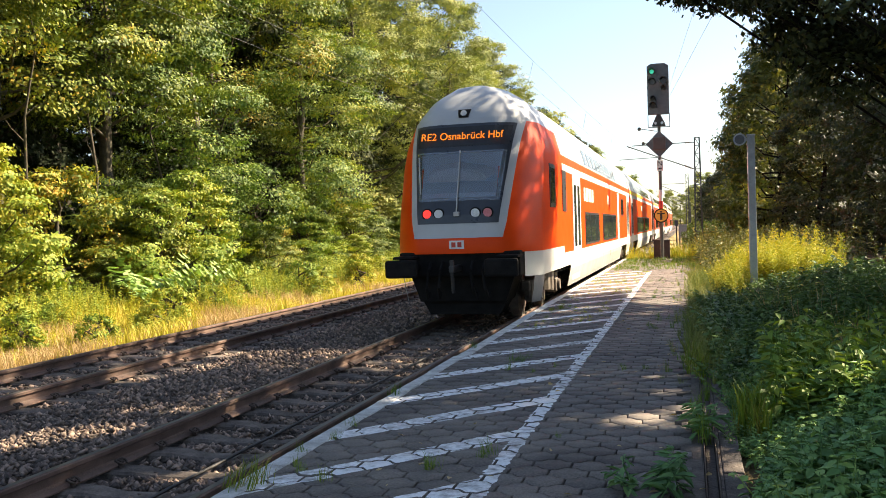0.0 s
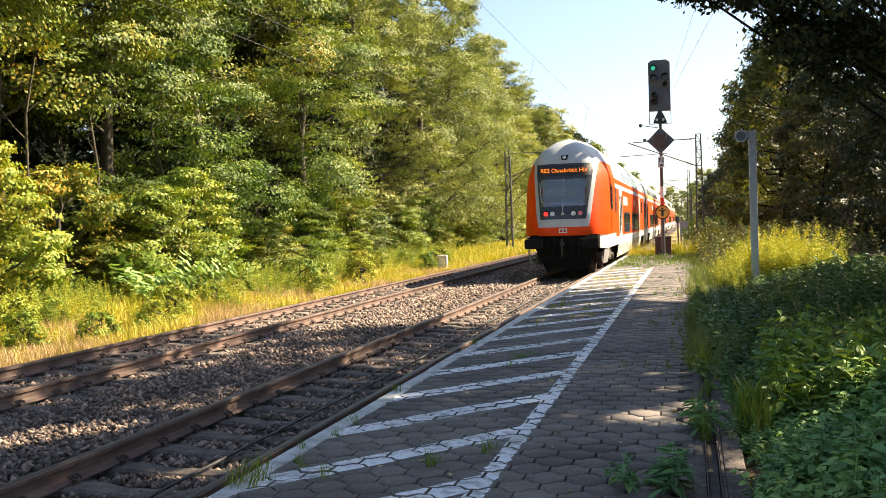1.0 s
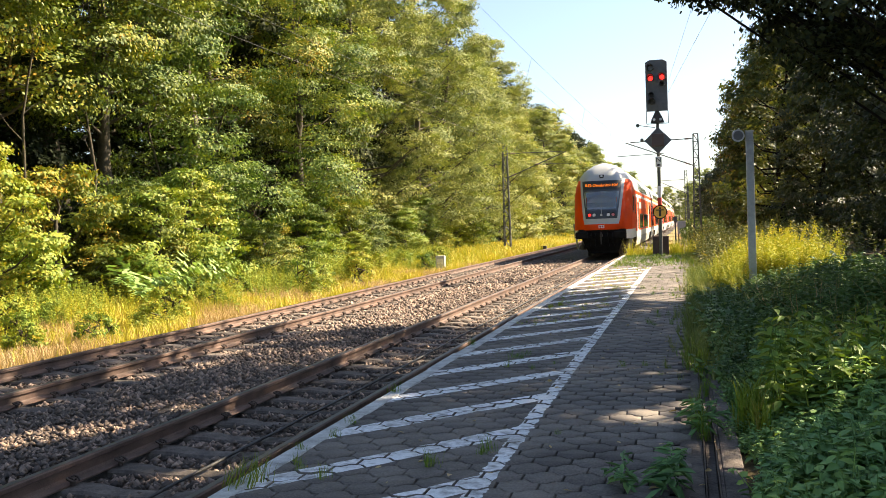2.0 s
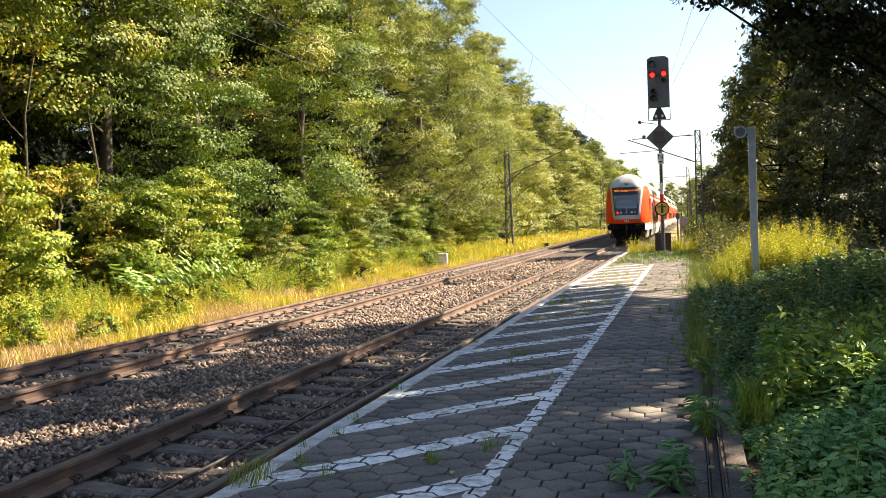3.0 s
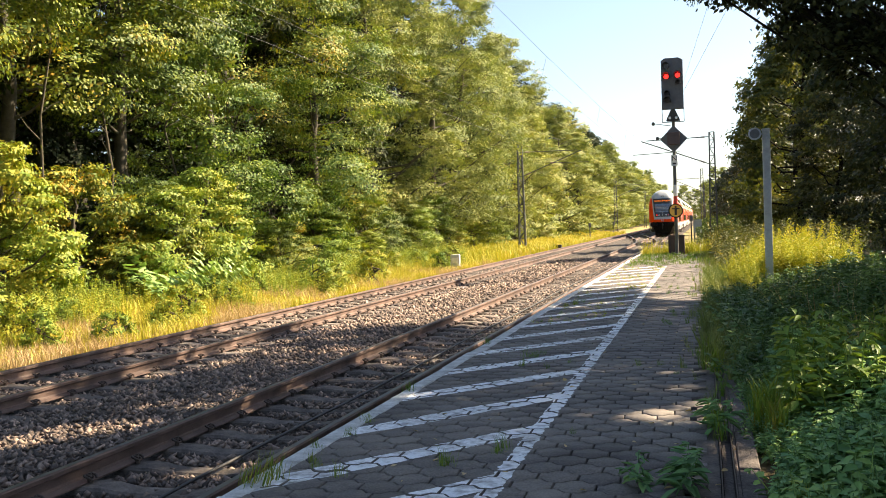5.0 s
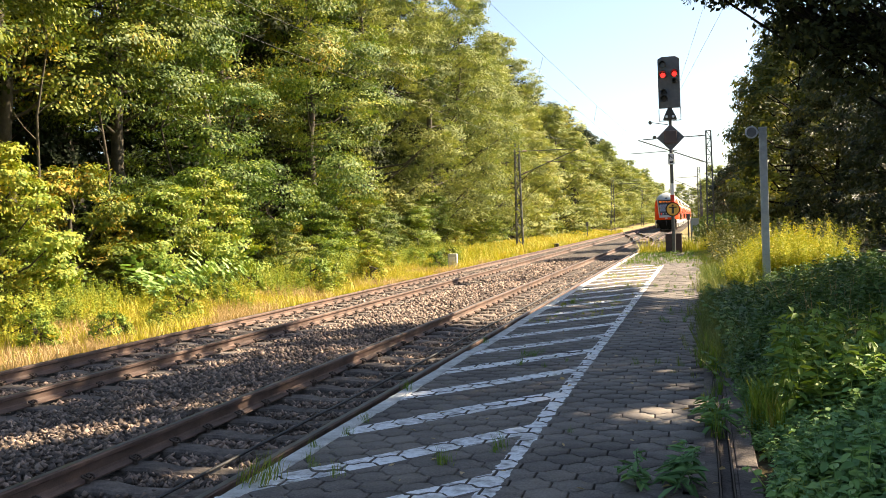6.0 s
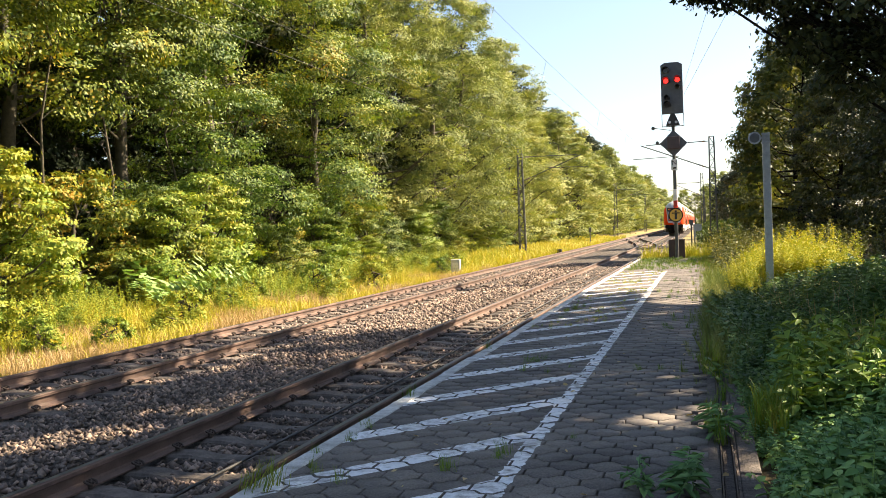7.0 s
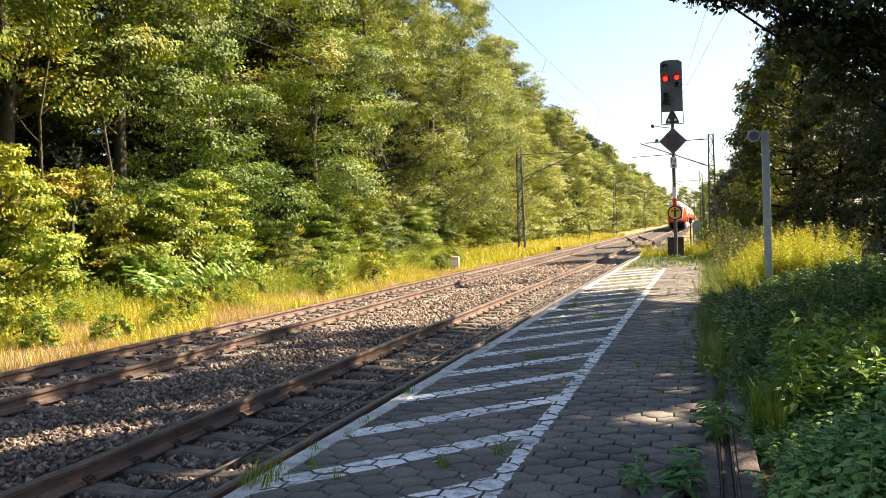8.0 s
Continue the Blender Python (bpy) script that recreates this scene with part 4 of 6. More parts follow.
        lettering(car, side, 15.0, 2.40, (0.3, 0.3), 0.3)
    bogie(car, 3.0, True)
    bogie(car, 22.6, True)
    return car


def coach():
    car = empty("double_deck_coach", label="red double-deck railway coach with white stripe and grey roof", category="train car", group="train cars")
    body_sides(car, 0.25, 26.55)
    roof_ribs(car, 1.0, 26.0, 24)
    zs2 = [0.8, 1.15, 2.94, 3.3, 3.8, 4.25, 4.5, 4.62]
    for y, a, b in ((0.27, -0.1, 0.24), (26.55, 26.56, 26.7)):
        bm = bmesh.new()
        prism(bm, [(-half_width(z) + 0.02, z) for z in zs2] + [(half_width(z) - 0.02, z) for z in zs2[::-1]], "y", y - 0.02, y)
        part("end_wall", bm, "train_black", car)
        bm = bmesh.new()
        bx(bm, -0.6, 0.6, a, b, 1.0, 3.2, 0.05)
        part("gangway", bm, "train_black", car, "black rubber gangway bellows")
    for side in (-1, 1):
        door(car, side, 0.8)
        door(car, side, 24.4)
        window_pair(car, side, 6.0, 12.6, 1.22, 2.08, 4)
        window_pair(car, side, 13.6, 20.2, 1.22, 2.08, 4)
        upper_windows(car, side, 4.4, 22.4, 14)
        side_patch("class_stripe", "train_yellow", car, 0.4, 13.0, 3.12, 3.26, 0.006, side, "yellow first-class stripe")
        lettering(car, side, 10.0, 2.40, (0.4, 0.5, 0.3), 0.3)
    bogie(car, 3.4, False)
    bogie(car, 23.2, False)
    return car


CARS = []          # car and its distance behind the foremost point
CARS.append((driving_car(), 0.0))
first_coach = coach()
CARS.append((first_coach, 26.8))
for k in range(1, 4):
    CARS.append((copy_thing(first_coach, pose(0, 60 + 27 * k, 0)), 26.8 * (k + 1)))

# ---- line-side things ----


LAMP_COVERS = []


def build_signal():
    x, y = 3.07, 32.8
    sg = empty("railway_signal", pose(x, y, PLAT), label="grey railway colour-light signal on a slim mast, showing two red lamps", category="railway signal")
    bm = bmesh.new()
    cyl(bm, (0, 0, -0.3), (0, 0, 5.3), 0.065, 0.055, 16)
    bx(bm, -0.14, 0.14, -0.14, 0.14, -0.05, 0.04, 0.01)
    part("mast", bm, "mast_steel", sg, "dark steel mast")
    bm = bmesh.new()
    for z0, z1 in ((2.06, 2.46),):
        cyl(bm, (0, 0, z0), (0, 0, z1), 0.072, 0.072, 16)
    part("white_mark", bm, "sign_white", sg, "white mast mark")
    bm = bmesh.new()
    cyl(bm, (0, 0, 1.78), (0, 0, 2.06), 0.072, 0.072, 16)
    part("red_mark", bm, "sign_red", sg, "red mast mark")
    # lamp housing: a plate with cut corners
    w, z0, z1 = 0.37, 5.10, 6.88
    bm = bmesh.new()
    prism(bm, [(-w, z0), (w, z0), (w, z1 - 0.08), (w - 0.14, z1), (-w + 0.14, z1), (-w, z1 - 0.08)], "y", -0.13, 0.05)
    bmesh.ops.bevel(bm, geom=bm.edges[:], offset=0.012, segments=1, affect="EDGES")
    hs = part("lamp_housing", bm, "signal_grey", sg, "grey shield of the signal")

    def lamp(lx, lz, r, mat, label):
        bm = bmesh.new()
        n = 20
        for i in range(n):          # hood over the upper two thirds
            a0, a1 = math.radians(-40 + 260 * i / n), math.radians(-40 + 260 * (i + 1) / n)
            q = [(lx + (r + e) * math.cos(a), yy, lz + (r + e) * math.sin(a)) for a in (a0, a1) for yy in (-0.13, -0.40) for e in (0.0, 0.02)]
            v = [bm.verts.new(p) for p in q]
            for f in ((0, 2, 6, 4), (1, 5, 7, 3), (2, 3, 7, 6)):
                bm.faces.new([v[k] for k in f])
        hd = part("lamp_hood", bm, "signal_black", hs, "black lamp hood")
        bm = bmesh.new()
        cyl(bm, (lx, -0.12, lz), (lx, -0.155, lz), r * 0.78, r * 0.72, 20)
        ln = part("lamp_lens", bm, mat, sg, label)
        return ln
    lamp(-0.20, 6.60, 0.10, "lamp_green", "green signal lens")
    lamp(-0.20, 6.24, 0.11, "lamp_red", "red signal lens")
    lamp(0.19, 6.26, 0.11, "lamp_red", "red signal lens")
    # added covers the signal lacks; they switch its steady glow from green to red
    for lx, lz, r, covered_at_end in ((-0.20, 6.60, 0.105, True), (-0.20, 6.24, 0.115, False), (0.19, 6.26, 0.115, False)):
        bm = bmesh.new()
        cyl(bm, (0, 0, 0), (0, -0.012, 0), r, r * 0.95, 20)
        sh = part("shutter", bm, "cover_dark", sg, "dark cover added before a signal lamp to hide its glow")
        LAMP_COVERS.append((sh, lx, lz, covered_at_end))
    lamp(0.19, 6.00, 0.07, "signal_black", "unlit signal lens")
    lamp(-0.18, 5.64, 0.08, "signal_black", "unlit signal lens")
    lamp(-0.18, 5.40, 0.11, "signal_black", "unlit signal lens")
    # frame and triangular lamp under the shield
    bm = bmesh.new()
    for a, b in (((-w, 5.10), (-w, 4.66)), ((w, 5.10), (w, 4.66)), ((-w, 4.66), (w, 4.66))):
        cyl(bm, (a[0], -0.04, a[1]), (b[0], -0.04, b[1]), 0.014, 0.014, 6)
    part("frame", bm, "mast_steel", sg, "thin open steel frame")
    bm = bmesh.new()
    prism(bm, [(-0.24, 4.68), (0.24, 4.68), (0.2, 4.80), (0.06, 5.10), (-0.06, 5.10), (-0.2, 4.80)], "y", -0.16, 0.0)
    bmesh.ops.bevel(bm, geom=bm.edges[:], offset=0.02, segments=2, affect="EDGES")
    part("shunting_lamp_box", bm, "signal_black", sg, "small black triangular lamp box")
    for lx, lz in ((-0.11, 4.79), (0.11, 4.79)):
        bm = bmesh.new()
        cyl(bm, (lx, -0.155, lz), (lx, -0.20, lz), 0.05, 0.045, 12)
        part("small_lens", bm, "lens", sg, "small clear lens")
    # diamond plate
    bm = bmesh.new()
    r, zc = 0.47, 4.06
    prism(bm, [(0, zc - r), (r, zc), (0, zc + r), (-r, zc)], "y", -0.13, -0.07)
    dm = part("diamond_plate", bm, "signal_grey", sg, "dark diamond-shaped plate with a box")
    bm = bmesh.new()
    bx(bm, -0.21, 0.21, -0.24, -0.12, zc - 0.21, zc + 0.23, 0.02)
    part("plate_box", bm, "plate_brown", dm, "brown box on the plate")
    # number plate with plain bars
    bm = bmesh.new()
    bx(bm, -0.11, 0.11, -0.10, -0.07, 3.12, 3.50, 0.01)
    pl = part("number_plate", bm, "sign_white", sg, "white plate with dark bars")
    bm = bmesh.new()
    bx(bm, -0.06, 0.06, -0.106, -0.10, 3.17, 3.23)
    part("plate_bar", bm, "signal_black", pl)
    cu = bpy.data.curves.new("letter", "FONT")
    cu.body, cu.size, cu.align_x, cu.align_y, cu.extrude = "N", 0.24, "CENTER", "CENTER", 0.002
    tmp = new("letter", cu)
    me = bpy.data.meshes.new_from_object(tmp.evaluated_get(bpy.context.evaluated_depsgraph_get()))
    bpy.data.objects.remove(tmp)
    me.materials.clear()
    me.materials.append(M["signal_black"])
    shared("letter", me, pl, pose(0, -0.104, 3.375, 90, 0, 0))
    # round yellow sign with a T-shaped mark
    zc = 1.55
    bm = bmesh.new()
    cyl(bm, (0, -0.12, zc), (0, -0.095, zc), 0.245, 0.245, 40)
    rs = part("round_sign", bm, "sign_yellow", sg, "round yellow sign with black rim")
    bm = bmesh.new()
    n = 40
    for i in range(n):
        a0, a1 = 2 * math.pi * i / n, 2 * math.pi * (i + 1) / n
        bm.faces.new([bm.verts.new((rr * math.cos(a), -0.124, zc + rr * math.sin(a))) for rr, a in ((0.212, a0), (0.25, a0), (0.25, a1), (0.212, a1))])
    bmesh.ops.solidify(bm, geom=bm.faces[:], thickness=0.006)
    part("sign_rim", bm, "signal_black", rs)
    bm = bmesh.new()
    bx(bm, -0.13, 0.13, -0.128, -0.12, zc + 0.05, zc + 0.09)
    bx(bm, -0.04, 0.04, -0.127, -0.121, zc - 0.15, zc + 0.05)
    bx(bm, -0.035, 0.035, -0.128, -0.12, zc + 0.10, zc + 0.165, 0.015)
    part("sign_mark", bm, "signal_black", rs, "black T-shaped mark")
    # lamp on a small arm
    bm = bmesh.new()
    cyl(bm, (-0.08, -0.05, 4.52), (-0.62, -0.1, 4.62), 0.012, 0.012, 6)
    cyl(bm, (-0.68, -0.16, 4.62), (-0.68, -0.02, 4.62), 0.06, 0.06, 12)
    part("side_lamp", bm, "mast_steel", sg, "small round lamp on a thin arm")
    bm = bmesh.new()
    cyl(bm, (-0.1, -0.05, 4.10), (-0.55, -0.09, 4.10), 0.012, 0.012, 6)
    cyl(bm, (-0.55, -0.16, 4.10), (-0.55, -0.02, 4.10), 0.06, 0.06, 12)
    part("side_lamp", bm, "mast_steel", sg, "small round lamp on a thin arm")
    # control box behind the mast
    bx_ob = empty("control_box", pose(x - 0.02, y + 0.55, PLAT - 0.4), label="dark brown steel control box behind the signal mast", category="control box")
    bm = bmesh.new()
    bx(bm, -0.28, 0.28, -0.16, 0.16, 0.25, 1.06, 0.015)
    bd = part("body", bm, "box_dark", bx_ob)
    bm = bmesh.new()
    bx(bm, -0.30, 0.30, -0.18, 0.18, 1.06, 1.09, 0.006)
    part("lid", bm, "box_dark", bx_ob)
    bm = bmesh.new()
    for s in (-0.2, 0.2):
        bx(bm, s - 0.03, s + 0.03, -0.03, 0.03, 0.0, 0.26)
    part("stand", bm, "mast_steel", bx_ob)


def build_post():
    p = empty("platform_post", pose(5.15, 17.64, 0.36), label="bare galvanised steel post with a round loudspeaker at its top", category="post")
    bm = bmesh.new()
    bx(bm, -0.068, 0.068, -0.05, 0.05, -0.2, 2.93, 0.012)
    part("pole", bm, "galvanised", p)
    bm = bmesh.new()
    bx(bm, -0.075, 0.075, -0.058, 0.058, 2.93, 2.96, 0.005)
    part("cap", bm, "galvanised", p)
    bm = bmesh.new()
    bx(bm, -0.08, 0.08, -0.062, 0.062, 2.77, 2.80, 0.004)
    part("band", bm, "galvanised", p)
    bm = bmesh.new()
    cyl(bm, (-0.07, 0, 2.87), (-0.16, 0, 2.87), 0.02, 0.02, 8)
    cyl(bm, (-0.20, -0.10, 2.87), (-0.20, 0.08, 2.87), 0.115, 0.10, 24)
    sp = part("loudspeaker", bm, "galvanised", p, "round grey loudspeaker on a bracket")
    bm = bmesh.new()
    cyl(bm, (-0.20, -0.104, 2.87), (-0.20, -0.10, 2.87), 0.085, 0.085, 24)
    part("grille", bm, "signal_grey", sp)


def lattice_mast(name, x, y, base, top, side, label):
    """A lattice mast of four angle irons with cross bracing, and arms that hold the wires over the track at x + side."""
    mt = empty(name, pose(x, y, base), label=label, category="overhead line mast", group="line masts")
    h = top - base
    for sx in (-1, 1):
        for sy in (-1, 1):
            a, b = 0.23, 0.15
            bm = bmesh.new()
            cyl(bm, (sx * a, sy * a * 0.8, 0), (sx * b, sy * b * 0.8, h), 0.065, 0.055, 4)
            part("mast_leg", bm, "mast_steel", mt)
    bm = bmesh.new()
    n = 14
    for i in range(n):
        za, zb = h * i / n, h * (i + 1) / n
        wa, wb = np.interp(za, [0, h], [0.22, 0.14]), np.interp(zb, [0, h], [0.22, 0.14])
        s = 1 if i % 2 else -1
        for e in (-1, 1):
            cyl(bm, (s * wa, e * wa * 0.8, za), (-s * wb, e * wb * 0.8, zb), 0.022, 0.022, 4)
            cyl(bm, (-wb, e * wb * 0.8, zb), (wb, e * wb * 0.8, zb), 0.02, 0.02, 4)
    part("bracing", bm, "mast_steel", mt)
    d = math.copysign(1, side)
    reach = side - 0.1 * d
    zt, zl = 6.95 - base, 5.65 - base
    for a, b, r in (((0.12 * d, 0, zt), (reach * 0.93, 0, zt - 0.05), 0.03), ((0.12 * d, 0, zl - 0.5), (reach, 0, zt - 0.06), 0.035), ((reach * 0.45, 0, zl + 0.42), (reach * 1.12, 0, zl + 0.35), 0.022)):
        bm = bmesh.new()
        cyl(bm, a, b, r, r, 8)
        part("arm", bm, "mast_steel", mt)
        bm = bmesh.new()
        va, vb = Vector(a), Vector(b)
        for k in range(5):
            c = va.lerp(vb, 0.07 + 0.018 * k)
            e = va.lerp(vb, 0.078 + 0.018 * k)
            cyl(bm, c, e, 0.075, 0.06, 10)
        part("insulator", bm, "insulator", mt, "brown ribbed insulator")
    return mt


def build_overhead():
    for y, top in ((66.2, 7.5), (141, 8.0), (213, 8.0), (290, 8.0)):
        lattice_mast("line_mast", -9.0, y, -0.6, top, 9.0 + TRACK_B, "slim grey lattice mast of the overhead line before trees")
    for x, y in ((4.62, 62.0), (3.85, 128.0), (4.1, 195.0), (4.1, 265.0)):
        lattice_mast("line_mast", x, y, 0.0, 7.25 if y < 100 else 8.2, -x, "grey lattice mast with wire arms beside the line")
    for cx in (0.0, TRACK_B):
        wr = empty("overhead_line", label="thin contact and carrier wires over the track", category="overhead wire", group="overhead wires")
        bm = bmesh.new()
        for a, b in ((-40, 62), (62, 128), (128, 195), (195, 265), (265, 400)):
            for k in range(8):
                u0, u1 = k / 8, (k + 1) / 8
                z0, z1 = 6.85 - 3.2 * u0 * (1 - u0), 6.85 - 3.2 * u1 * (1 - u1)
                cyl(bm, (cx + 0.15, a + (b - a) * u0, z0), (cx + 0.15, a + (b - a) * u1, z1), 0.0045, 0.0045, 4, False)
        part("carrier_wire", bm, "wire", wr)
        bm = bmesh.new()
        cyl(bm, (cx, -40, 5.55), (cx, 400, 5.55), 0.0045, 0.0045, 4, False)
        part("contact_wire", bm, "wire", wr)
        for a, b in ((-40, 62), (62, 128), (128, 195), (195, 265)):
            for k in range(1, 8):
                u = k / 8
                bm = bmesh.new()
                cyl(bm, (cx, a + (b - a) * u, 5.55), (cx + 0.15, a + (b - a) * u, 6.85 - 3.2 * u * (1 - u)), 0.004, 0.004, 4, False)
                part("dropper", bm, "wire", wr)
    wr = empty("anchor_line", label="two thin stay wires running from the mast arm over the platform", category="overhead wire", group="overhead wires")
    for a, b in (((1.2, 62, 6.95), (8.2, -13, 7.05)), ((1.66, 62, 6.95), (6.9, -5, 9.1))):
        bm = bmesh.new()
        cyl(bm, a, b, 0.005, 0.005, 5, False)
        part("stay_wire", bm, "wire", wr)


def build_small_things():
    mk = empty("marker_stone", pose(-7.33, 41.2, -0.6), label="small pale concrete marker post in the verge", category="marker post")
    bm = bmesh.new()
    bx(bm, -0.22, 0.22, -0.12, 0.12, 0.0, 0.95, 0.03)
    part("post", bm, "cabinet_grey", mk)
    bm = bmesh.new()
    bx(bm, -0.15, 0.15, -0.128, -0.12, 0.55, 0.8)
    part("plate", bm, "sign_white", mk)
    cb = empty("line_cabinet", pose(3.5, 74.0, -0.3), label="pale grey line-side switch cabinet on legs", category="cabinet")
    bm = bmesh.new()
    bx(bm, -0.32, 0.32, -0.25, 0.25, 0.75, 1.75, 0.02)
    part("body", bm, "cabinet_grey", cb)
    bm = bmesh.new()
    bx(bm, -0.36, 0.36, -0.29, 0.29, 1.75, 1.80, 0.01)
    part("roof", bm, "cabinet_grey", cb)
    for s in (-0.25, 0.25):
        bm = bmesh.new()
        bx(bm, s - 0.05, s + 0.05, -0.2, 0.2, 0, 0.76, 0.01)
        part("leg", bm, "concrete", cb)
    for x, y, h in ((3.05, 72.0, 1.7), (-7.6, 96.0, 1.3), (-7.2, 118.0, 1.3)):
        st = empty("line_post", pose(x, y, -0.4), label="short dark line-side post", category="post", group="line-side posts")
        bm = bmesh.new()
        cyl(bm, (0, 0, 0), (0, 0, h + 0.4), 0.06, 0.05, 10)
        part("stake", bm, "mast_steel", st)
        bm = bmesh.new()
        bx(bm, -0.13, 0.13, -0.1, 0.1, h + 0.1, h + 0.55, 0.02)
        part("head", bm, "signal_grey", st)
    bl = empty("point_motor", pose(-6.6, 67.5, -0.35), label="low black point lamp box beside the far track", category="line box")
    bm = bmesh.new()
    bx(bm, -0.3, 0.3, -0.2, 0.2, 0.0, 0.35, 0.04)
    part("casing", bm, "signal_black", bl)


build_signal()
build_post()
build_overhead()
build_small_things()

# ---- plants ----


def tree_arrays(seed, h, r, lobes, clusters, per, leaf, base, aspect=0.5, lean=(0, 0), hang=0.3, loose=1.0, size=(0.24, 0.42), extra=(), limb=1.0, flat=0.36, squash=0.72):
    """Arrays of a tree's wood and of its crown: limbs carry lobes, lobes carry tufts of leaves."""
    rng = np.random.default_rng(seed)
    trunk = [(0, 0, -0.5)]
    for i in range(1, 8):
        u = i / 7
        trunk.append((lean[0] * u + rng.normal(0, 0.12), lean[1] * u + rng.normal(0, 0.12), h * 0.86 * u))
    tr = np.array(trunk, float)
    rt = 0.013 * h + 0.02
    wood = [tube_arrays(tr, [rt * (1.15 - u) + 0.02 for u in np.linspace(0, 1, 8)], 8)]
    P, N = [], []
    for k in range(lobes + len(extra)):
        u = min((k + rng.uniform(0.1, 0.9)) / lobes, 1.0)
        z = base + (h - base) * u
        env = r * math.sin(math.pi * min(0.93, 0.24 + 0.70 * u)) ** 0.75
        a = k * 2.399 + rng.normal(0, 0.5)
        d = env * rng.uniform(0.35, 0.85)
        lr = r * rng.uniform(*size) * (1.12 - 0.45 * u)
        c = np.array([lean[0] * u + d * math.cos(a), lean[1] * u + d * math.sin(a), z])
        if k >= lobes:
            *c, lr = extra[k - lobes]
            c, u = np.array(c), 0.5
            z, d, a = c[2], math.hypot(c[0], c[1]), math.atan2(c[1], c[0])
        s = np.array([np.interp(max(z - 0.35 * d - 0.4, 0.5), tr[:, 2], tr[:, i]) for i in range(3)])
        mid = (s + c) / 2 + np.array([0, 0, -0.15 * d]) + rng.normal(0, 0.15, 3)
        wood.append(tube_arrays([s, mid, c, c + (c - mid) * 0.35], [limb * rt * 0.42 * (1.1 - u) + 0.015, limb * rt * 0.28 * (1.1 - u) + 0.012, 0.016, 0.006], 5))
        q = unit(rng.normal(size=(clusters, 3)) + np.array([math.cos(a), math.sin(a), 0.5]) * 0.55)
        cc = c + q * lr * rng.uniform(0.55, 1.12, (clusters, 1)) * np.array([1, 1, squash])
        for cp, cq in zip(cc[::11], q[::11]):
            wood.append(tube_arrays([c, (c + cp) / 2 + rng.normal(0, 0.08, 3), cp], [0.016, 0.010, 0.004], 3))
        sp = rng.normal(size=(clusters, per, 3)) * np.array([1, 1, flat]) * (0.10 + 0.085 * lr) * loose
        pts = cc[:, None] + sp
        sp[..., 2] -= 0.45 * np.hypot(sp[..., 0], sp[..., 1])
        nn = unit(q[:, None] * 0.9 + np.array([0, 0, 0.5]) + rng.normal(0, 0.3, (clusters, 1, 3)) + rng.normal(0, 0.3, sp.shape))
        P.append(pts.reshape(-1, 3))
        N.append(nn.reshape(-1, 3))
    P, N = np.concatenate(P), np.concatenate(N)
    P[:, 2] = np.maximum(P[:, 2], 0.05)
    return joined(wood), leaf_arrays(P, N, leaf * rng.uniform(0.65, 1.3, len(P)), rng, aspect, hang)


# x, y, z, radius of chosen sunlit spots; crowns are cut open for them
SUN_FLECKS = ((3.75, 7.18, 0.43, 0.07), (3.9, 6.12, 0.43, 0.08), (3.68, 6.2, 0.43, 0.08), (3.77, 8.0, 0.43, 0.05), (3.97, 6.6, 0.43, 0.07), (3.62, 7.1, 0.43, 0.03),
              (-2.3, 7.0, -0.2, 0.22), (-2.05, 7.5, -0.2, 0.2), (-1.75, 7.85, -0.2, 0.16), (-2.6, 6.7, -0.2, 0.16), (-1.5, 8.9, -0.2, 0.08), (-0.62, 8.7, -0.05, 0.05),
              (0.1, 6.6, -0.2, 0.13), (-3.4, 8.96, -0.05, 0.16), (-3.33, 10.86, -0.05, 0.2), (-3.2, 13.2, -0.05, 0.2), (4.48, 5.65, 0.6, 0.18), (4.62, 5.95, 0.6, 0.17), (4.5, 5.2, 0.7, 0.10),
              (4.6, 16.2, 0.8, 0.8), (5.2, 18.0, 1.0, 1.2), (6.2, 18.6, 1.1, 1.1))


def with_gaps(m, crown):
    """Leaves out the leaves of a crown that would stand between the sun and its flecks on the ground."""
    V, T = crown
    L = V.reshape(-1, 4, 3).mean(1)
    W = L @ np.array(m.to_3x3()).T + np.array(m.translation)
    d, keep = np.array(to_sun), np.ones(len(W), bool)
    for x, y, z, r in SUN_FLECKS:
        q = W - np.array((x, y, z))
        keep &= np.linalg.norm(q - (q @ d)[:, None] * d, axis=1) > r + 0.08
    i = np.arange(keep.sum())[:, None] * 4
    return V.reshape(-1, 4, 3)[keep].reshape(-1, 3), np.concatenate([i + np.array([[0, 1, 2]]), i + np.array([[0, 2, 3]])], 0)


def tree(name, m, arrays, leaf_mat, label, category="tree", group="", bark="bark", gaps=False):
    wood, crown = arrays
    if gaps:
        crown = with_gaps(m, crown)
    t = empty(name, m, label=label, category=category, group=group)
    tk = new("trunk", mesh_data("trunk", *wood, bark, smooth=True))
    tk.parent = t
    cr = new("crown", mesh_data("crown", *crown, leaf_mat))
    cr.parent = t
    return t


def place(x, y, turn=0.0, s=1.0, sz=None):
    return pose(x, y, float(ground_z(x, y)) - 0.05, 0, 0, turn) @ Matrix.Diagonal((s, s, sz or s, 1))


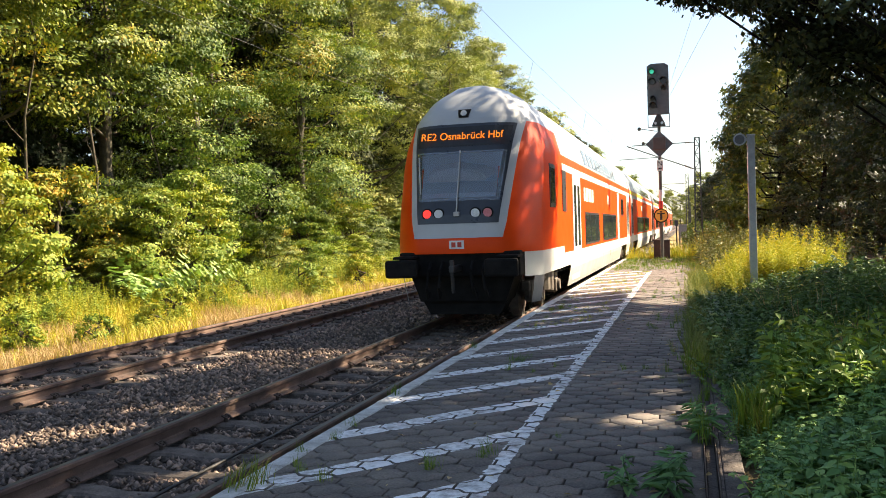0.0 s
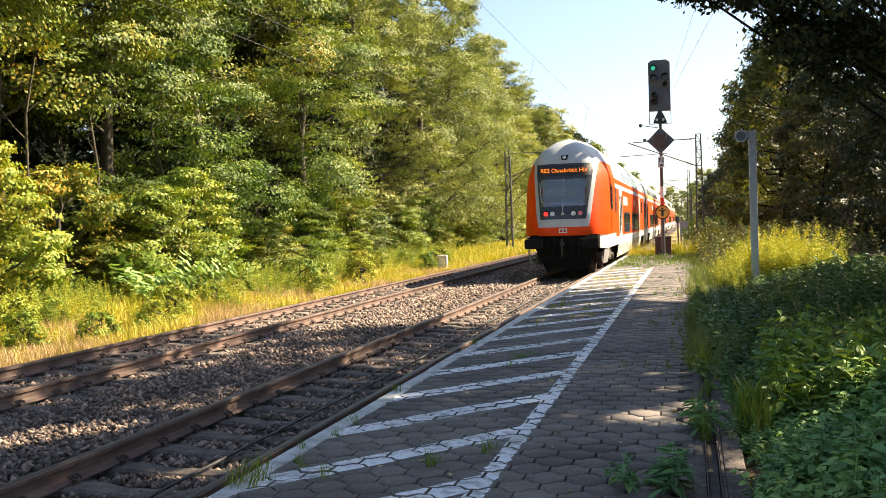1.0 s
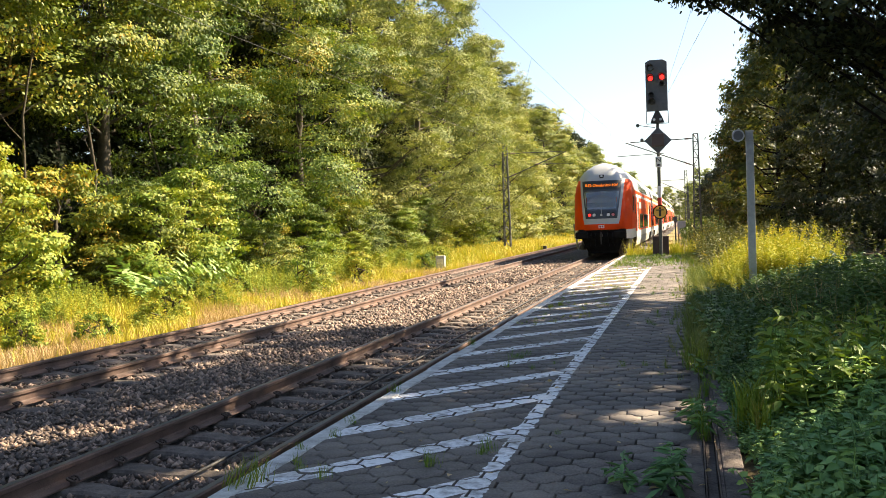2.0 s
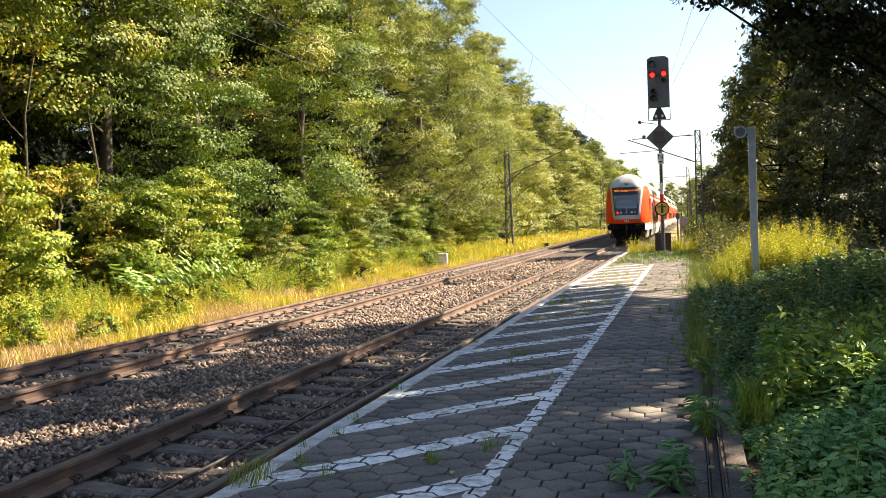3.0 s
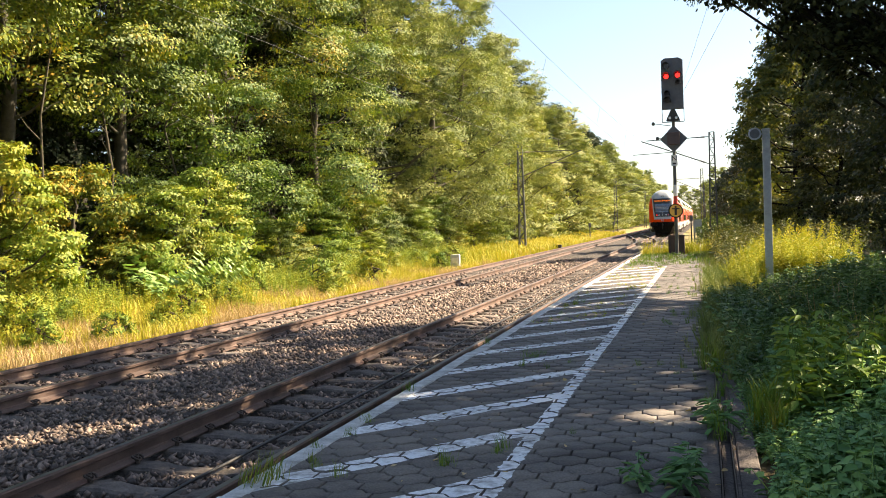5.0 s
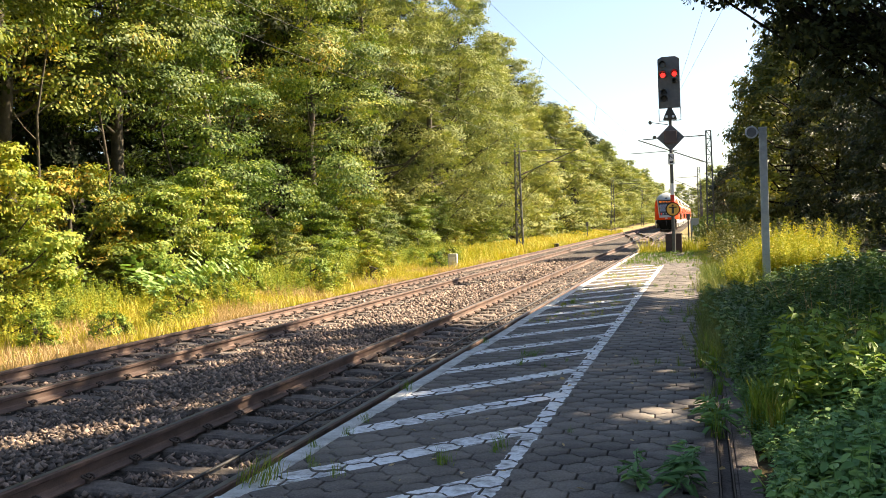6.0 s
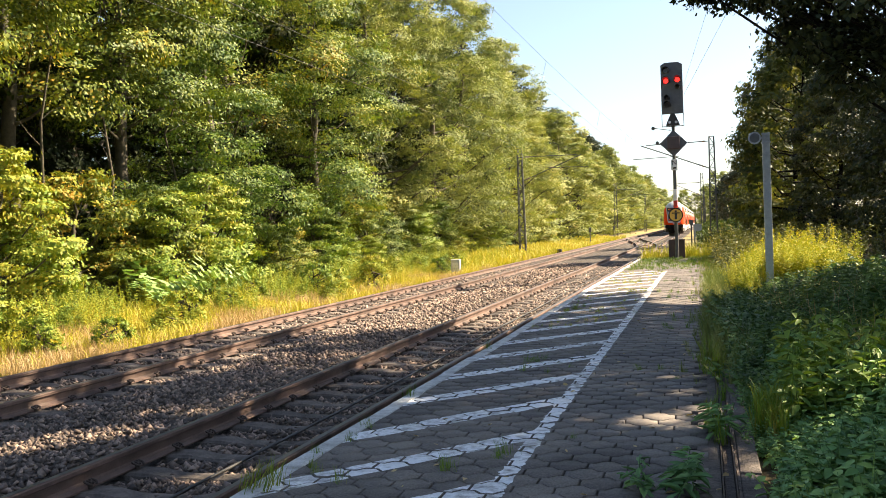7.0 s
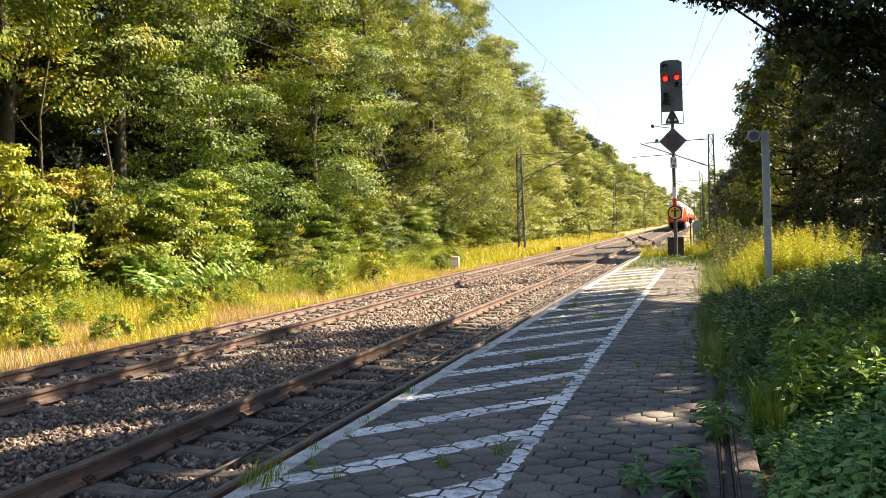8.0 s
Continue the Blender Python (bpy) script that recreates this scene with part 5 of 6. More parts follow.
def herb_variants(seed, n, h, leaf, pairs, aspect=0.45, plume=False, stem=0.006, ovate=False):
    """Upright herbs: a stem with leaves in pairs, and a feathery plume of small leaves where it flowers."""
    rng = np.random.default_rng(seed)
    out = []
    for _ in range(n):
        hh = h * rng.uniform(0.7, 1.15)
        bend = rng.normal(0, 0.08, 2)
        zs = np.linspace(0, hh, 4)
        wood = tube_arrays([(bend[0] * (z / hh) ** 2 * hh, bend[1] * (z / hh) ** 2 * hh, z) for z in zs], [stem, stem * 0.9, stem * 0.7, stem * 0.3], 3)
        P, N, S = [], [], []
        for k in range(pairs):
            u = (k + 0.6) / pairs
            z = hh * (0.12 + 0.88 * u)
            a0 = k * 1.57 + rng.normal(0, 0.3)
            for e in (0, math.pi):
                a = a0 + e
                P.append((bend[0] * u * u * hh + 0.01 * math.cos(a), bend[1] * u * u * hh + 0.01 * math.sin(a), z))
                N.append((0.4 * math.cos(a) + rng.normal(0, 0.15), 0.4 * math.sin(a) + rng.normal(0, 0.15), 1.0))
                S.append(leaf * (1.15 - 0.6 * u) * rng.uniform(0.8, 1.2))
        if plume:
            for k in range(26):
                u = rng.uniform(0, 1)
                P.append((bend[0] * hh + rng.normal(0, 0.035 * (1.2 - u)), bend[1] * hh + rng.normal(0, 0.035 * (1.2 - u)), hh * (0.80 + 0.30 * u)))
                N.append(rng.normal(size=3))
                S.append(leaf * 0.4)
        P, N = np.array(P), unit(np.array(N, float))
        out.append(joined([wood, ovate_arrays(P, N, np.array(S), rng, aspect) if ovate else leaf_arrays(P, N, np.array(S), rng, aspect, 0.15)]))
    return out


def grass_variants(seed, n, h, blades, width=0.007, spread=0.05):
    rng = np.random.default_rng(seed)
    out = []
    for _ in range(n):
        V, T = [], []
        for b in range(blades):
            a = rng.uniform(0, 2 * np.pi)
            d = np.array([math.cos(a), math.sin(a), 0])
            s = np.array([-d[1], d[0], 0]) * width * rng.uniform(0.7, 1.3)
            p = np.array([rng.normal(0, spread), rng.normal(0, spread), 0])
            hh = h * rng.uniform(0.5, 1.15)
            lean = rng.uniform(0.08, 0.55) * hh
            m1, tip = p + d * lean * 0.35 + np.array([0, 0, hh * 0.6]), p + d * lean + np.array([0, 0, hh * rng.uniform(0.85, 1.0)])
            k = len(V)
            V += [p - s, p + s, m1 - s * 0.8, m1 + s * 0.8, tip]
            T += [(k, k + 1, k + 3), (k, k + 3, k + 2), (k + 2, k + 3, k + 4)]
        out.append((np.array(V), np.array(T)))
    return out


def stuff(name, variants, P, scale, rng, mat, label, category="plants", tilt=0.12):
    V, T = scatter(variants, P, scale, rng, tilt)
    ob = new(name, mesh_data(name, V, T, mat))
    return tagged(ob, label, category, kind="stuff")


def points(rng, n, x0, x1, y0, y1, keep=None):
    P = np.column_stack([rng.uniform(x0, x1, n), rng.uniform(y0, y1, n)])
    if keep is not None:
        P = P[keep(P)]
    return np.column_stack([P, ground_z(P[:, 0], P[:, 1])])


def build_left_wood():
    rng = np.random.default_rng(21)
    near = [tree_arrays(1, 17, 4.8, 26, 38, 50, 0.130, 6.0, 0.62, limb=0.5, loose=1.1, flat=0.26, squash=0.55, size=(0.30, 0.44)),
            tree_arrays(2, 15, 4.2, 27, 36, 48, 0.125, 2.6, 0.55, limb=0.5, loose=1.1, flat=0.28, squash=0.6, size=(0.28, 0.42)),
            tree_arrays(3, 18, 5.6, 64, 30, 34, 0.160, 1.5, 0.5, hang=0.3, limb=0.6, size=(0.22, 0.36))]
    proto = [tree("broadleaf_tree", place(-15.5, 22.0), near[0], "leaf_broad", "tall sunlit broadleaf tree with yellowing leaves at the wood's edge", group="wood beside the line"),
             tree("broadleaf_tree", place(-14.6, 31.5), near[1], "leaf_mid", "bright green broadleaf tree at the wood's edge", group="wood beside the line"),
             tree("willow_tree", place(-15.5, 52.0, 0, 1.02), near[2], "leaf_willow", "olive-green willow tree with fine hanging leaves", group="wood beside the line")]
    spots = [(-16, 13.5, 0, 1.0), (-14.4, 17.5, 0, 0.95), (-15, 26.8, 0, 1.0), (-16.5, 36.5, 0, 1.08), (-14.2, 41.0, 1, 1.05), (-16.2, 45.5, 0, 1.12),
             (-14.0, 60, 2, 1.09), (-13.6, 68, 2, 1.02), (-13.6, 79, 2, 0.97)]
    for x, y, k, s in spots:
        copy_thing(proto[k], place(x, y, rng.uniform(0, 360), s))
    far = [tree_arrays(11, 14, 4.8, 38, 22, 24, 0.25, 0.6, 0.6, size=(0.22, 0.36)), tree_arrays(12, 15, 4.6, 38, 22, 24, 0.24, 0.6, 0.55, size=(0.22, 0.36))]
    fp = [tree("broadleaf_tree", place(-14.5, 88, 0, 1.12, 0.98), far[0], "leaf_willow", "olive-green tree in the line of the far wood", group="wood beside the line"),
          tree("broadleaf_tree", place(-15.0, 95.5, 0, 1.12, 1.0), far[1], "leaf_willow", "pale green tree in the line of the far wood", group="wood beside the line")]
    y = 102.0
    while y < 420:
        copy_thing(fp[int(rng.integers(0, 2))], place(-14.0 + rng.normal(0, 0.8), y, rng.uniform(0, 360), rng.uniform(1.1, 1.28), rng.uniform(0.93, 1.07)))
        y += rng.uniform(6.5, 8.5) * (1 + y / 260)
    deep = tree("inner_wood_tree", place(-19.5, 10.0, 0, 1.0), tree_arrays(13, 19, 4.8, 52, 22, 22, 0.23, 0.8, 0.6), "leaf_deep", "tree inside the wood, leaves near-black to darken the hollows", group="wood beside the line")
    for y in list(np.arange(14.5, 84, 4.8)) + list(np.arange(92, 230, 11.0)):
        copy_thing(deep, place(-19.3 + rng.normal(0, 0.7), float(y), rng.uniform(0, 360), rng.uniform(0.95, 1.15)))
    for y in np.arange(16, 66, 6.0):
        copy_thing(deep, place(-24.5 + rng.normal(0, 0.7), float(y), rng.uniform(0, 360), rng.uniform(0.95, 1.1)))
    for x, y in ((9, 320), (7, 360), (4.5, 410), (0, 450), (-5, 445), (11, 400), (-10, 450)):
        copy_thing(fp[int(rng.integers(0, 2))], place(x, y, rng.uniform(0, 360), rng.uniform(1.0, 1.2)))
    # bushes along the foot of the wood
    bush = [tree_arrays(31, 4.2, 2.3, 22, 20, 38, 0.115, 0.3, 0.62, flat=0.25, squash=0.55), tree_arrays(32, 3.4, 2.0, 20, 20, 38, 0.105, 0.2, 0.55, flat=0.25, squash=0.55)]
    bp = [tree("bush", place(-13.0, 18.5), bush[0], "leaf_fresh", "leafy green bush at the foot of the wood", "bush", "bushes at the wood's edge"),
          tree("bush", place(-12.8, 25.0), bush[1], "leaf_broad", "dense yellow-green bush at the foot of the wood", "bush", "bushes at the wood's edge")]
    y = 12.0
    while y < 130:
        for x in ((-13.4, -12.4) if y < 60 else (-12.8,)):
            copy_thing(bp[int(rng.integers(0, 2))], place(x + rng.normal(0, 0.6), y + rng.normal(0, 0.5), rng.uniform(0, 360), rng.uniform(0.55, 1.15) * (1.0 if x < -13 else 0.72)))
        y += rng.uniform(2.6, 4.0) * (1.0 if y < 55 else 1.7)
    for x, y, s in ((-9.4, 13.0, 0.36), (-9.9, 14.3, 0.3), (-10.9, 15.2, 0.45)):
        copy_thing(bp[0], place(x, y, rng.uniform(0, 360), s))
    low = tree("low_bush", place(-9.4, 15.4, 0, 0.9), tree_arrays(33, 1.1, 0.62, 12, 12, 16, 0.085, 0.08, 0.55, size=(0.3, 0.45), loose=0.5), "leaf_fresh", "knee-high leafy bush on the verge", "bush", "bushes at the wood's edge")
    for k in range(24):
        copy_thing(low, place(rng.uniform(-10.8, -7.7), 14.6 + 1.4 * k + rng.normal(0, 0.5), rng.uniform(0, 360), rng.uniform(0.65, 1.25)))
    # thin bare stems at the wood's edge
    for x, y, h in ((-13.2, 20.6, 9.0), (-13.6, 24.0, 10.0), (-14.3, 25.2, 10.5), (-13.9, 28.0, 9.5), (-14.6, 35.0, 11.0)):
        w = rng.normal(0, 0.16, (6, 2)) * np.array([0, 0.6, 1.0, 1.3, 1.6, 2.0])[:, None]
        wood = [tube_arrays([(w[i, 0], w[i, 1], -0.3 + (h + 0.3) * i / 5) for i in range(6)], [0.06, 0.052, 0.045, 0.036, 0.026, 0.012], 8)]
        for k in range(7):
            z = h * (0.35 + 0.08 * k)
            c = np.array([np.interp(z, np.linspace(-0.3, h, 6), w[:, 0]), np.interp(z, np.linspace(-0.3, h, 6), w[:, 1]), z])
            d = np.array([math.cos(2.4 * k), math.sin(2.4 * k), 0.7]) * rng.uniform(0.5, 1.1)
            wood.append(tube_arrays([c, c + d * 0.5 + rng.normal(0, 0.05, 3), c + d], [0.018, 0.012, 0.004], 4))
        V, T = joined(wood)
        st = new("sapling_stem", mesh_data("sapling_stem", V, T, "bark", smooth=True))
        st.matrix_basis = place(x, y)
        tagged(st, "thin pale bare stem among the leaves", "tree stem", "saplings")


def build_verge():
    rng = np.random.default_rng(41)

    def seen(P):
        return P[:, 0] > 3.2 - 1.02 * P[:, 1]
    g = grass_variants(51, 8, 0.46, 9, 0.008, 0.07)
    P = points(rng, 19000, -12.4, -6.4, 9, 48, seen)
    n = np.array([noise.noise(Vector((p[0] * 0.45, p[1] * 0.28, 2.0))) for p in P])
    P = P[n < rng.normal(0.02, 0.08, len(P)) - 0.05 * (P[:, 0] + 8.5)]
    stuff("verge_grass", g, P, rng.uniform(0.5, 1.15, len(P)), rng, "grass", "tall sunlit yellow-green grass on the verge", "grass")
    P = points(rng, 4500, -11.5, -6.6, 48, 130)
    stuff("far_verge_grass", grass_variants(52, 6, 0.6, 9, 0.02, 0.12), P, rng.uniform(0.7, 1.3, len(P)), rng, "grass", "tall yellow-green grass along the line", "grass")
    P = points(rng, 6000, -10.2, -6.6, 10, 46, seen)
    n = np.array([noise.noise(Vector((p[0] * 0.45, p[1] * 0.28, 2.0))) for p in P])
    P = P[n > rng.normal(0.0, 0.08, len(P)) - 0.05 * (P[:, 0] + 8.5)]
    stuff("dry_grass", grass_variants(53, 6, 0.42, 14, 0.006, 0.10), P, rng.uniform(0.6, 1.05, len(P)), rng, "dry", "straw-coloured dry grass on the verge", "grass")
    hv = herb_variants(61, 6, 0.85, 0.10, 12, 0.42)
    P = points(rng, 7500, -12.2, -7.4, 10, 60, seen)
    n = np.array([noise.noise(Vector((p[0] * 0.5, p[1] * 0.3, 7.0))) + 0.16 * (-p[0] - 10.1) for p in P])
    P = P[n > 0.0]
    stuff("verge_herbs", hv, P, rng.uniform(0.5, 1.35, len(P)), rng, "leaf_fresh", "leafy green weeds before the bushes", "weeds")
    hg = herb_variants(62, 5, 0.9, 0.10, 9, 0.3, True)
    P = points(rng, 1000, -11.8, -7.0, 10, 60, seen)
    stuff("verge_goldenrod", hg, P, rng.uniform(0.6, 1.1, len(P)), rng, "goldenrod", "yellow flowering weeds on the verge", "weeds")
    P = np.column_stack([rng.normal(-7.6, 0.55, 1100), rng.normal(16.6, 1.5, 1100)])
    P = np.column_stack([P, ground_z(P[:, 0], P[:, 1])])[np.abs(P[:, 0] + 7.6) < 1.05]
    stuff("straw_patch", grass_variants(54, 6, 0.30, 16, 0.006, 0.12), P, rng.uniform(0.7, 1.2, len(P)), rng, "dry", "patch of bleached straw beside the far track", "grass", 0.35)
    # one shrub with large pale compound leaves
    parts = []
    for k in range(11):
        a, t = k * 0.62, rng.uniform(0.9, 1.9)
        d = np.array([math.cos(a) * 0.75, math.sin(a) * 0.75, 1.0])
        stem = [d * t * u * np.array([1, 1, 1 - 0.25 * u]) for u in np.linspace(0.05, 1, 7)]
        parts.append(tube_arrays(stem, [0.02, 0.018, 0.015, 0.012, 0.01, 0.008, 0.004], 4))
        Q, N = [], []
        for u in np.linspace(0.3, 1, 12):
            for e in (-1, 1):
                c = d * t * u * np.array([1, 1, 1 - 0.25 * u])
                Q.append(c + np.array([-math.sin(a), math.cos(a), 0]) * 0.04 * e)
                N.append((math.cos(a) * 0.5 + 0.5, math.sin(a) * 0.5, 0.8))
        parts.append(leaf_arrays(np.array(Q), unit(np.array(N)), 0.24, rng, 0.5, 0.2))
    V, T = joined(parts)
    for x, y, s in ((-10.4, 22.2, 1.35), (-10.6, 24.8, 1.1)):
        ob = new("pinnate_shrub", mesh_data("pinnate_shrub", V, T, "leaf_pale"))
        ob.matrix_basis = place(x, y, 40 * s, s)
        tagged(ob, "shrub with large pale-green compound leaves", "shrub", "compound-leaved shrubs")


def build_right_side():
    rng = np.random.default_rng(71)
    dark = [tree_arrays(81, 12.0, 5.5, 112, 24, 34, 0.085, 1.6, 0.6, (-0.3, 0.2), loose=0.9, size=(0.12, 0.20), limb=0.25,
                        extra=((-5.7, -0.4, 4.75, 0.42), (-5.4, -0.1, 4.85, 0.5), (-5.0, 0.5, 4.9, 0.6), (-5.1, -0.6, 4.7, 0.5), (-4.6, 0.2, 4.6, 0.6), (-4.7, -0.9, 4.8, 0.6), (-4.2, -0.4, 4.5, 0.6), (-4.9, 0.1, 5.3, 0.6), (-4.3, 0.6, 5.0, 0.6), (-3.8, -0.9, 4.6, 0.6),
                               (-5.6, 0.0, 4.42, 0.28), (-5.3, 0.3, 4.36, 0.32), (-5.0, -0.2, 4.4, 0.36), (-4.6, -0.3, 4.12, 0.40), (-4.2, 0.3, 3.75, 0.40), (-3.9, 0.0, 3.4, 0.42),
                               (-3.7, 0.3, 3.5, 0.55), (-3.7, -0.4, 3.0, 0.55), (-3.3, 0.3, 3.7, 0.6), (-3.1, -0.3, 3.2, 0.6), (-4.2, -0.2, 4.1, 0.5), (-3.5, 0.4, 4.0, 0.6), (-4.5, 0.2, 4.3, 0.5))), tree_arrays(82, 9.5, 3.2, 46, 22, 22, 0.19, 0.3, 0.62), tree_arrays(83, 16, 5.4, 58, 20, 18, 0.23, 8.6, 0.65)]
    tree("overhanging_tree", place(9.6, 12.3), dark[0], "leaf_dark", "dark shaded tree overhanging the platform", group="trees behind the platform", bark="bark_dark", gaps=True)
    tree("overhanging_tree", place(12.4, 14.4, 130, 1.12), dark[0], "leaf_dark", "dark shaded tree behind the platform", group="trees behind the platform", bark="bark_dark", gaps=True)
    # tall trees stay out of view; they are added to shade platform and tracks
    tree("tall_tree", place(12.0, 20.6, 0, 1.12), dark[2], "leaf_dark", "tall tree out of view behind the platform, added for its shade", group="trees behind the platform", gaps=True)
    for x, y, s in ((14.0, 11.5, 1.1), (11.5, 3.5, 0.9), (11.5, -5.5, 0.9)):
        tree("tall_tree", place(x, y, rng.uniform(0, 360), s), dark[2], "leaf_dark", "tall tree out of view behind the platform, added for its shade", group="trees behind the platform", gaps=True)
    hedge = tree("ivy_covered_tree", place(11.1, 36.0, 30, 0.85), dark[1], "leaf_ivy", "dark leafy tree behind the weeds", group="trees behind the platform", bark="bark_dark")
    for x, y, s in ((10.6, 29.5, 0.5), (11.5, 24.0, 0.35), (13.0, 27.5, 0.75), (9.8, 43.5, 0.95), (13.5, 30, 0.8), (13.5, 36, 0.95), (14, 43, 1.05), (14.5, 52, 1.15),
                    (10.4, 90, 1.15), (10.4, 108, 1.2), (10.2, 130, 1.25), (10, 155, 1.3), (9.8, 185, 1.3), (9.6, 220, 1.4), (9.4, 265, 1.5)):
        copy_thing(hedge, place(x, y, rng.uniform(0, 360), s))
    # leaves paler than the hedge's put the sunlit edge into the colour
    lit = tree("broadleaf_tree", place(9.0, 51.0, 75, 1.2), dark[1], "leaf_shade", "leafy tree with paler leaves for its sunlit edge", group="trees behind the platform", bark="bark_dark")
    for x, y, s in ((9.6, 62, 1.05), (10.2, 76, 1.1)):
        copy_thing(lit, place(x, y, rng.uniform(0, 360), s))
    # nettles and other weeds in the shade
    nv = herb_variants(91, 8, 0.28, 0.086, 7, 0.62, ovate=True)

    def mound(P, k=1.0, seed=4.0):
        return np.array([noise.noise(Vector((p[0] * 1.3 * k, p[1] * 0.8 * k, seed))) for p in P])

    def bank(P):
        edge = 4.275 + 0.07 * np.sin(P[:, 1] * 1.7) + 0.05 * np.sin(P[:, 1] * 4.1) + 0.12 * np.clip(P[:, 1] - 7, 0, 1)
        return (P[:, 0] > edge) & (P[:, 0] < 3.95 + 0.38 * P[:, 1])
    P = points(rng, 8200, 4.2, 7.2, 3.4, 9.0, bank)
    stuff("nettles", nv, P, rng.uniform(0.6, 1.2, len(P)) * np.interp(P[:, 0], [4.3, 4.55, 5.2], [0.55, 0.9, 1.15]) * (1.0 + 0.7 * mound(P)), rng, "nettle", "dense dark green nettles in the shade beside the platform", "weeds", 0.2)
    P = points(rng, 4800, 4.35, 9.5, 8.3, 14.6, bank)
    stuff("shaded_weeds", herb_variants(92, 8, 0.62, 0.125, 8, 0.5, ovate=True), P, rng.uniform(0.55, 1.2, len(P)) * np.interp(P[:, 0], [4.35, 4.7, 5.3, 6.5], [0.4, 0.62, 0.9, 1.05]) * np.interp(P[:, 1], [10.0, 14], [1.0, 0.55]) * (1.0 + 0.8 * mound(P, 0.8, 6.0)), rng, "weed_dark", "taller shaded green weeds before the dark trees", "weeds", 0.2)
    P = points(rng, 1100, 4.7, 8.0, 14.4, 17.8)
    stuff("low_weeds", herb_variants(99, 6, 0.42, 0.12, 7, 0.5, ovate=True), P, rng.uniform(0.5, 1.1, len(P)) * np.interp(P[:, 0], [4.8, 5.4, 6.5], [0.5, 0.8, 1.3]), rng, "weed_dark", "low green weeds round the foot of the post", "weeds", 0.2)
    dry = points(rng, 60, 5.0, 7.5, 7.0, 12.5, bank)
    stuff("dry_stalks", grass_variants(98, 6, 0.75, 6, 0.004, 0.06), dry, rng.uniform(0.7, 1.1, len(dry)), rng, "dry", "dry brown stalks among the shaded weeds", "weeds", 0.35)
    gv = herb_variants(93, 8, 1.0, 0.15, 15, 0.32, True)
    P = points(rng, 3000, 4.35, 6.8, 14.8, 22.0)
    P = P[P[:, 0] > 4.38 + 0.3 * np.abs(np.sin(P[:, 1] * 0.9)) + 0.1 * np.clip(16.0 - P[:, 1], 0, 2)]
    P = P[(P[:, 1] > 17.75) | (P[:, 0] < 4.85)]
    lift = mound(P, 0.9, 5.0)
    stuff("goldenrod", gv, P, rng.uniform(0.62, 0.95, len(P)) * np.interp(P[:, 0], [4.4, 5.0, 6.0, 7.0], [0.45, 0.76, 0.80, 0.66]) * (0.95 + 0.6 * lift), rng, "goldenrod", "sunlit yellow-green goldenrod behind the platform post", "weeds", 0.1)
    P = points(rng, 44, 4.9, 6.7, 17.8, 20.0)
    stuff("tall_goldenrod", gv, P, rng.uniform(0.75, 1.02, len(P)), rng, "goldenrod", "tall flowering goldenrod spikes behind the platform post", "weeds", 0.05)
    P = points(rng, 90, 4.5, 5.4, 5.9, 7.8)
    # light green leaves put a sunlit look into this clump's colour
    stuff("sunlit_weeds", herb_variants(96, 5, 0.55, 0.13, 9, 0.42, ovate=True), P, rng.uniform(0.8, 1.25, len(P)), rng, "leaf_fresh", "light green weeds beside the drain, coloured as if sunlit", "weeds")
    P = points(rng, 1500, 4.1, 8.5, 22.5, 60)
    P = P[P[:, 0] > 4.3 - 0.018 * (P[:, 1] - 23)]
    # these stand in the sun; their shade is put into the leaf colour
    stuff("far_weeds", herb_variants(94, 6, 1.0, 0.17, 8, 0.4, True), P, rng.uniform(0.5, 1.15, len(P)), rng, "leaf_shade", "tall weeds with brown seed heads beyond the platform, dulled as if shaded", "weeds")
    # grasses: along the drain, on the joints, at the platform's edge and end
    tuft = grass_variants(101, 6, 0.42, 16, 0.0045, 0.03)
    P = points(rng, 42, 4.32, 4.50, 5.7, 6.6)
    stuff("bright_grass", grass_variants(102, 6, 0.29, 12, 0.0045, 0.03), P, rng.uniform(0.7, 1.15, len(P)), rng, "grass_green", "bright green grass clump beside the drain", "grass")
    P = points(rng, 900, 3.98, 4.42, 8.2, 22.5)
    P[:, 2] = PLAT - 0.03
    stuff("drain_overgrowth", tuft, P, rng.uniform(0.25, 0.75, len(P)), rng, "grass_pale", "pale grass that hides the farther drain", "grass", 0.25)
    P = points(rng, 1100, 3.75, 4.75, 7.6, 33)
    P = P[rng.random(len(P)) < np.clip((P[:, 0] - 3.6) / 0.8, 0.05, 1)]
    P[:, 2] = PLAT - 0.03
    stuff("edge_grass", tuft, P, rng.uniform(0.12, 0.6, len(P)), rng, "grass_pale", "grass growing over the back edge of the platform", "grass")
    P = points(rng, 16, 3.98, 4.14, 5.6, 9.0)
    P[:, 2] = PLAT - 0.02
    stuff("drain_grass", tuft, P, rng.uniform(0.3, 0.75, len(P)), rng, "grass_green", "thin grass in the drain channel", "grass")
    small = grass_variants(103, 6, 0.12, 30, 0.0015, 0.028)
    Q = [(1.72, 4.27, 1.6), (1.76, 4.33, 1.5), (1.70, 4.22, 1.3), (1.74, 5.0, 0.7), (1.83, 4.72, 0.7), (2.62, 4.75, 1.0), (2.86, 5.15, 1.0), (2.1, 4.45, 0.8), (1.70, 6.85, 1.0), (2.6, 4.82, 0.7),
         (2.83, 5.05, 0.6), (1.8, 5.35, 0.7), (1.78, 5.75, 0.8), (1.71, 9.6, 1.0), (3.2, 5.6, 0.4), (1.9, 4.6, 0.6)]
    P = np.array([(x, y, PLAT - 0.005) for x, y, s in Q])
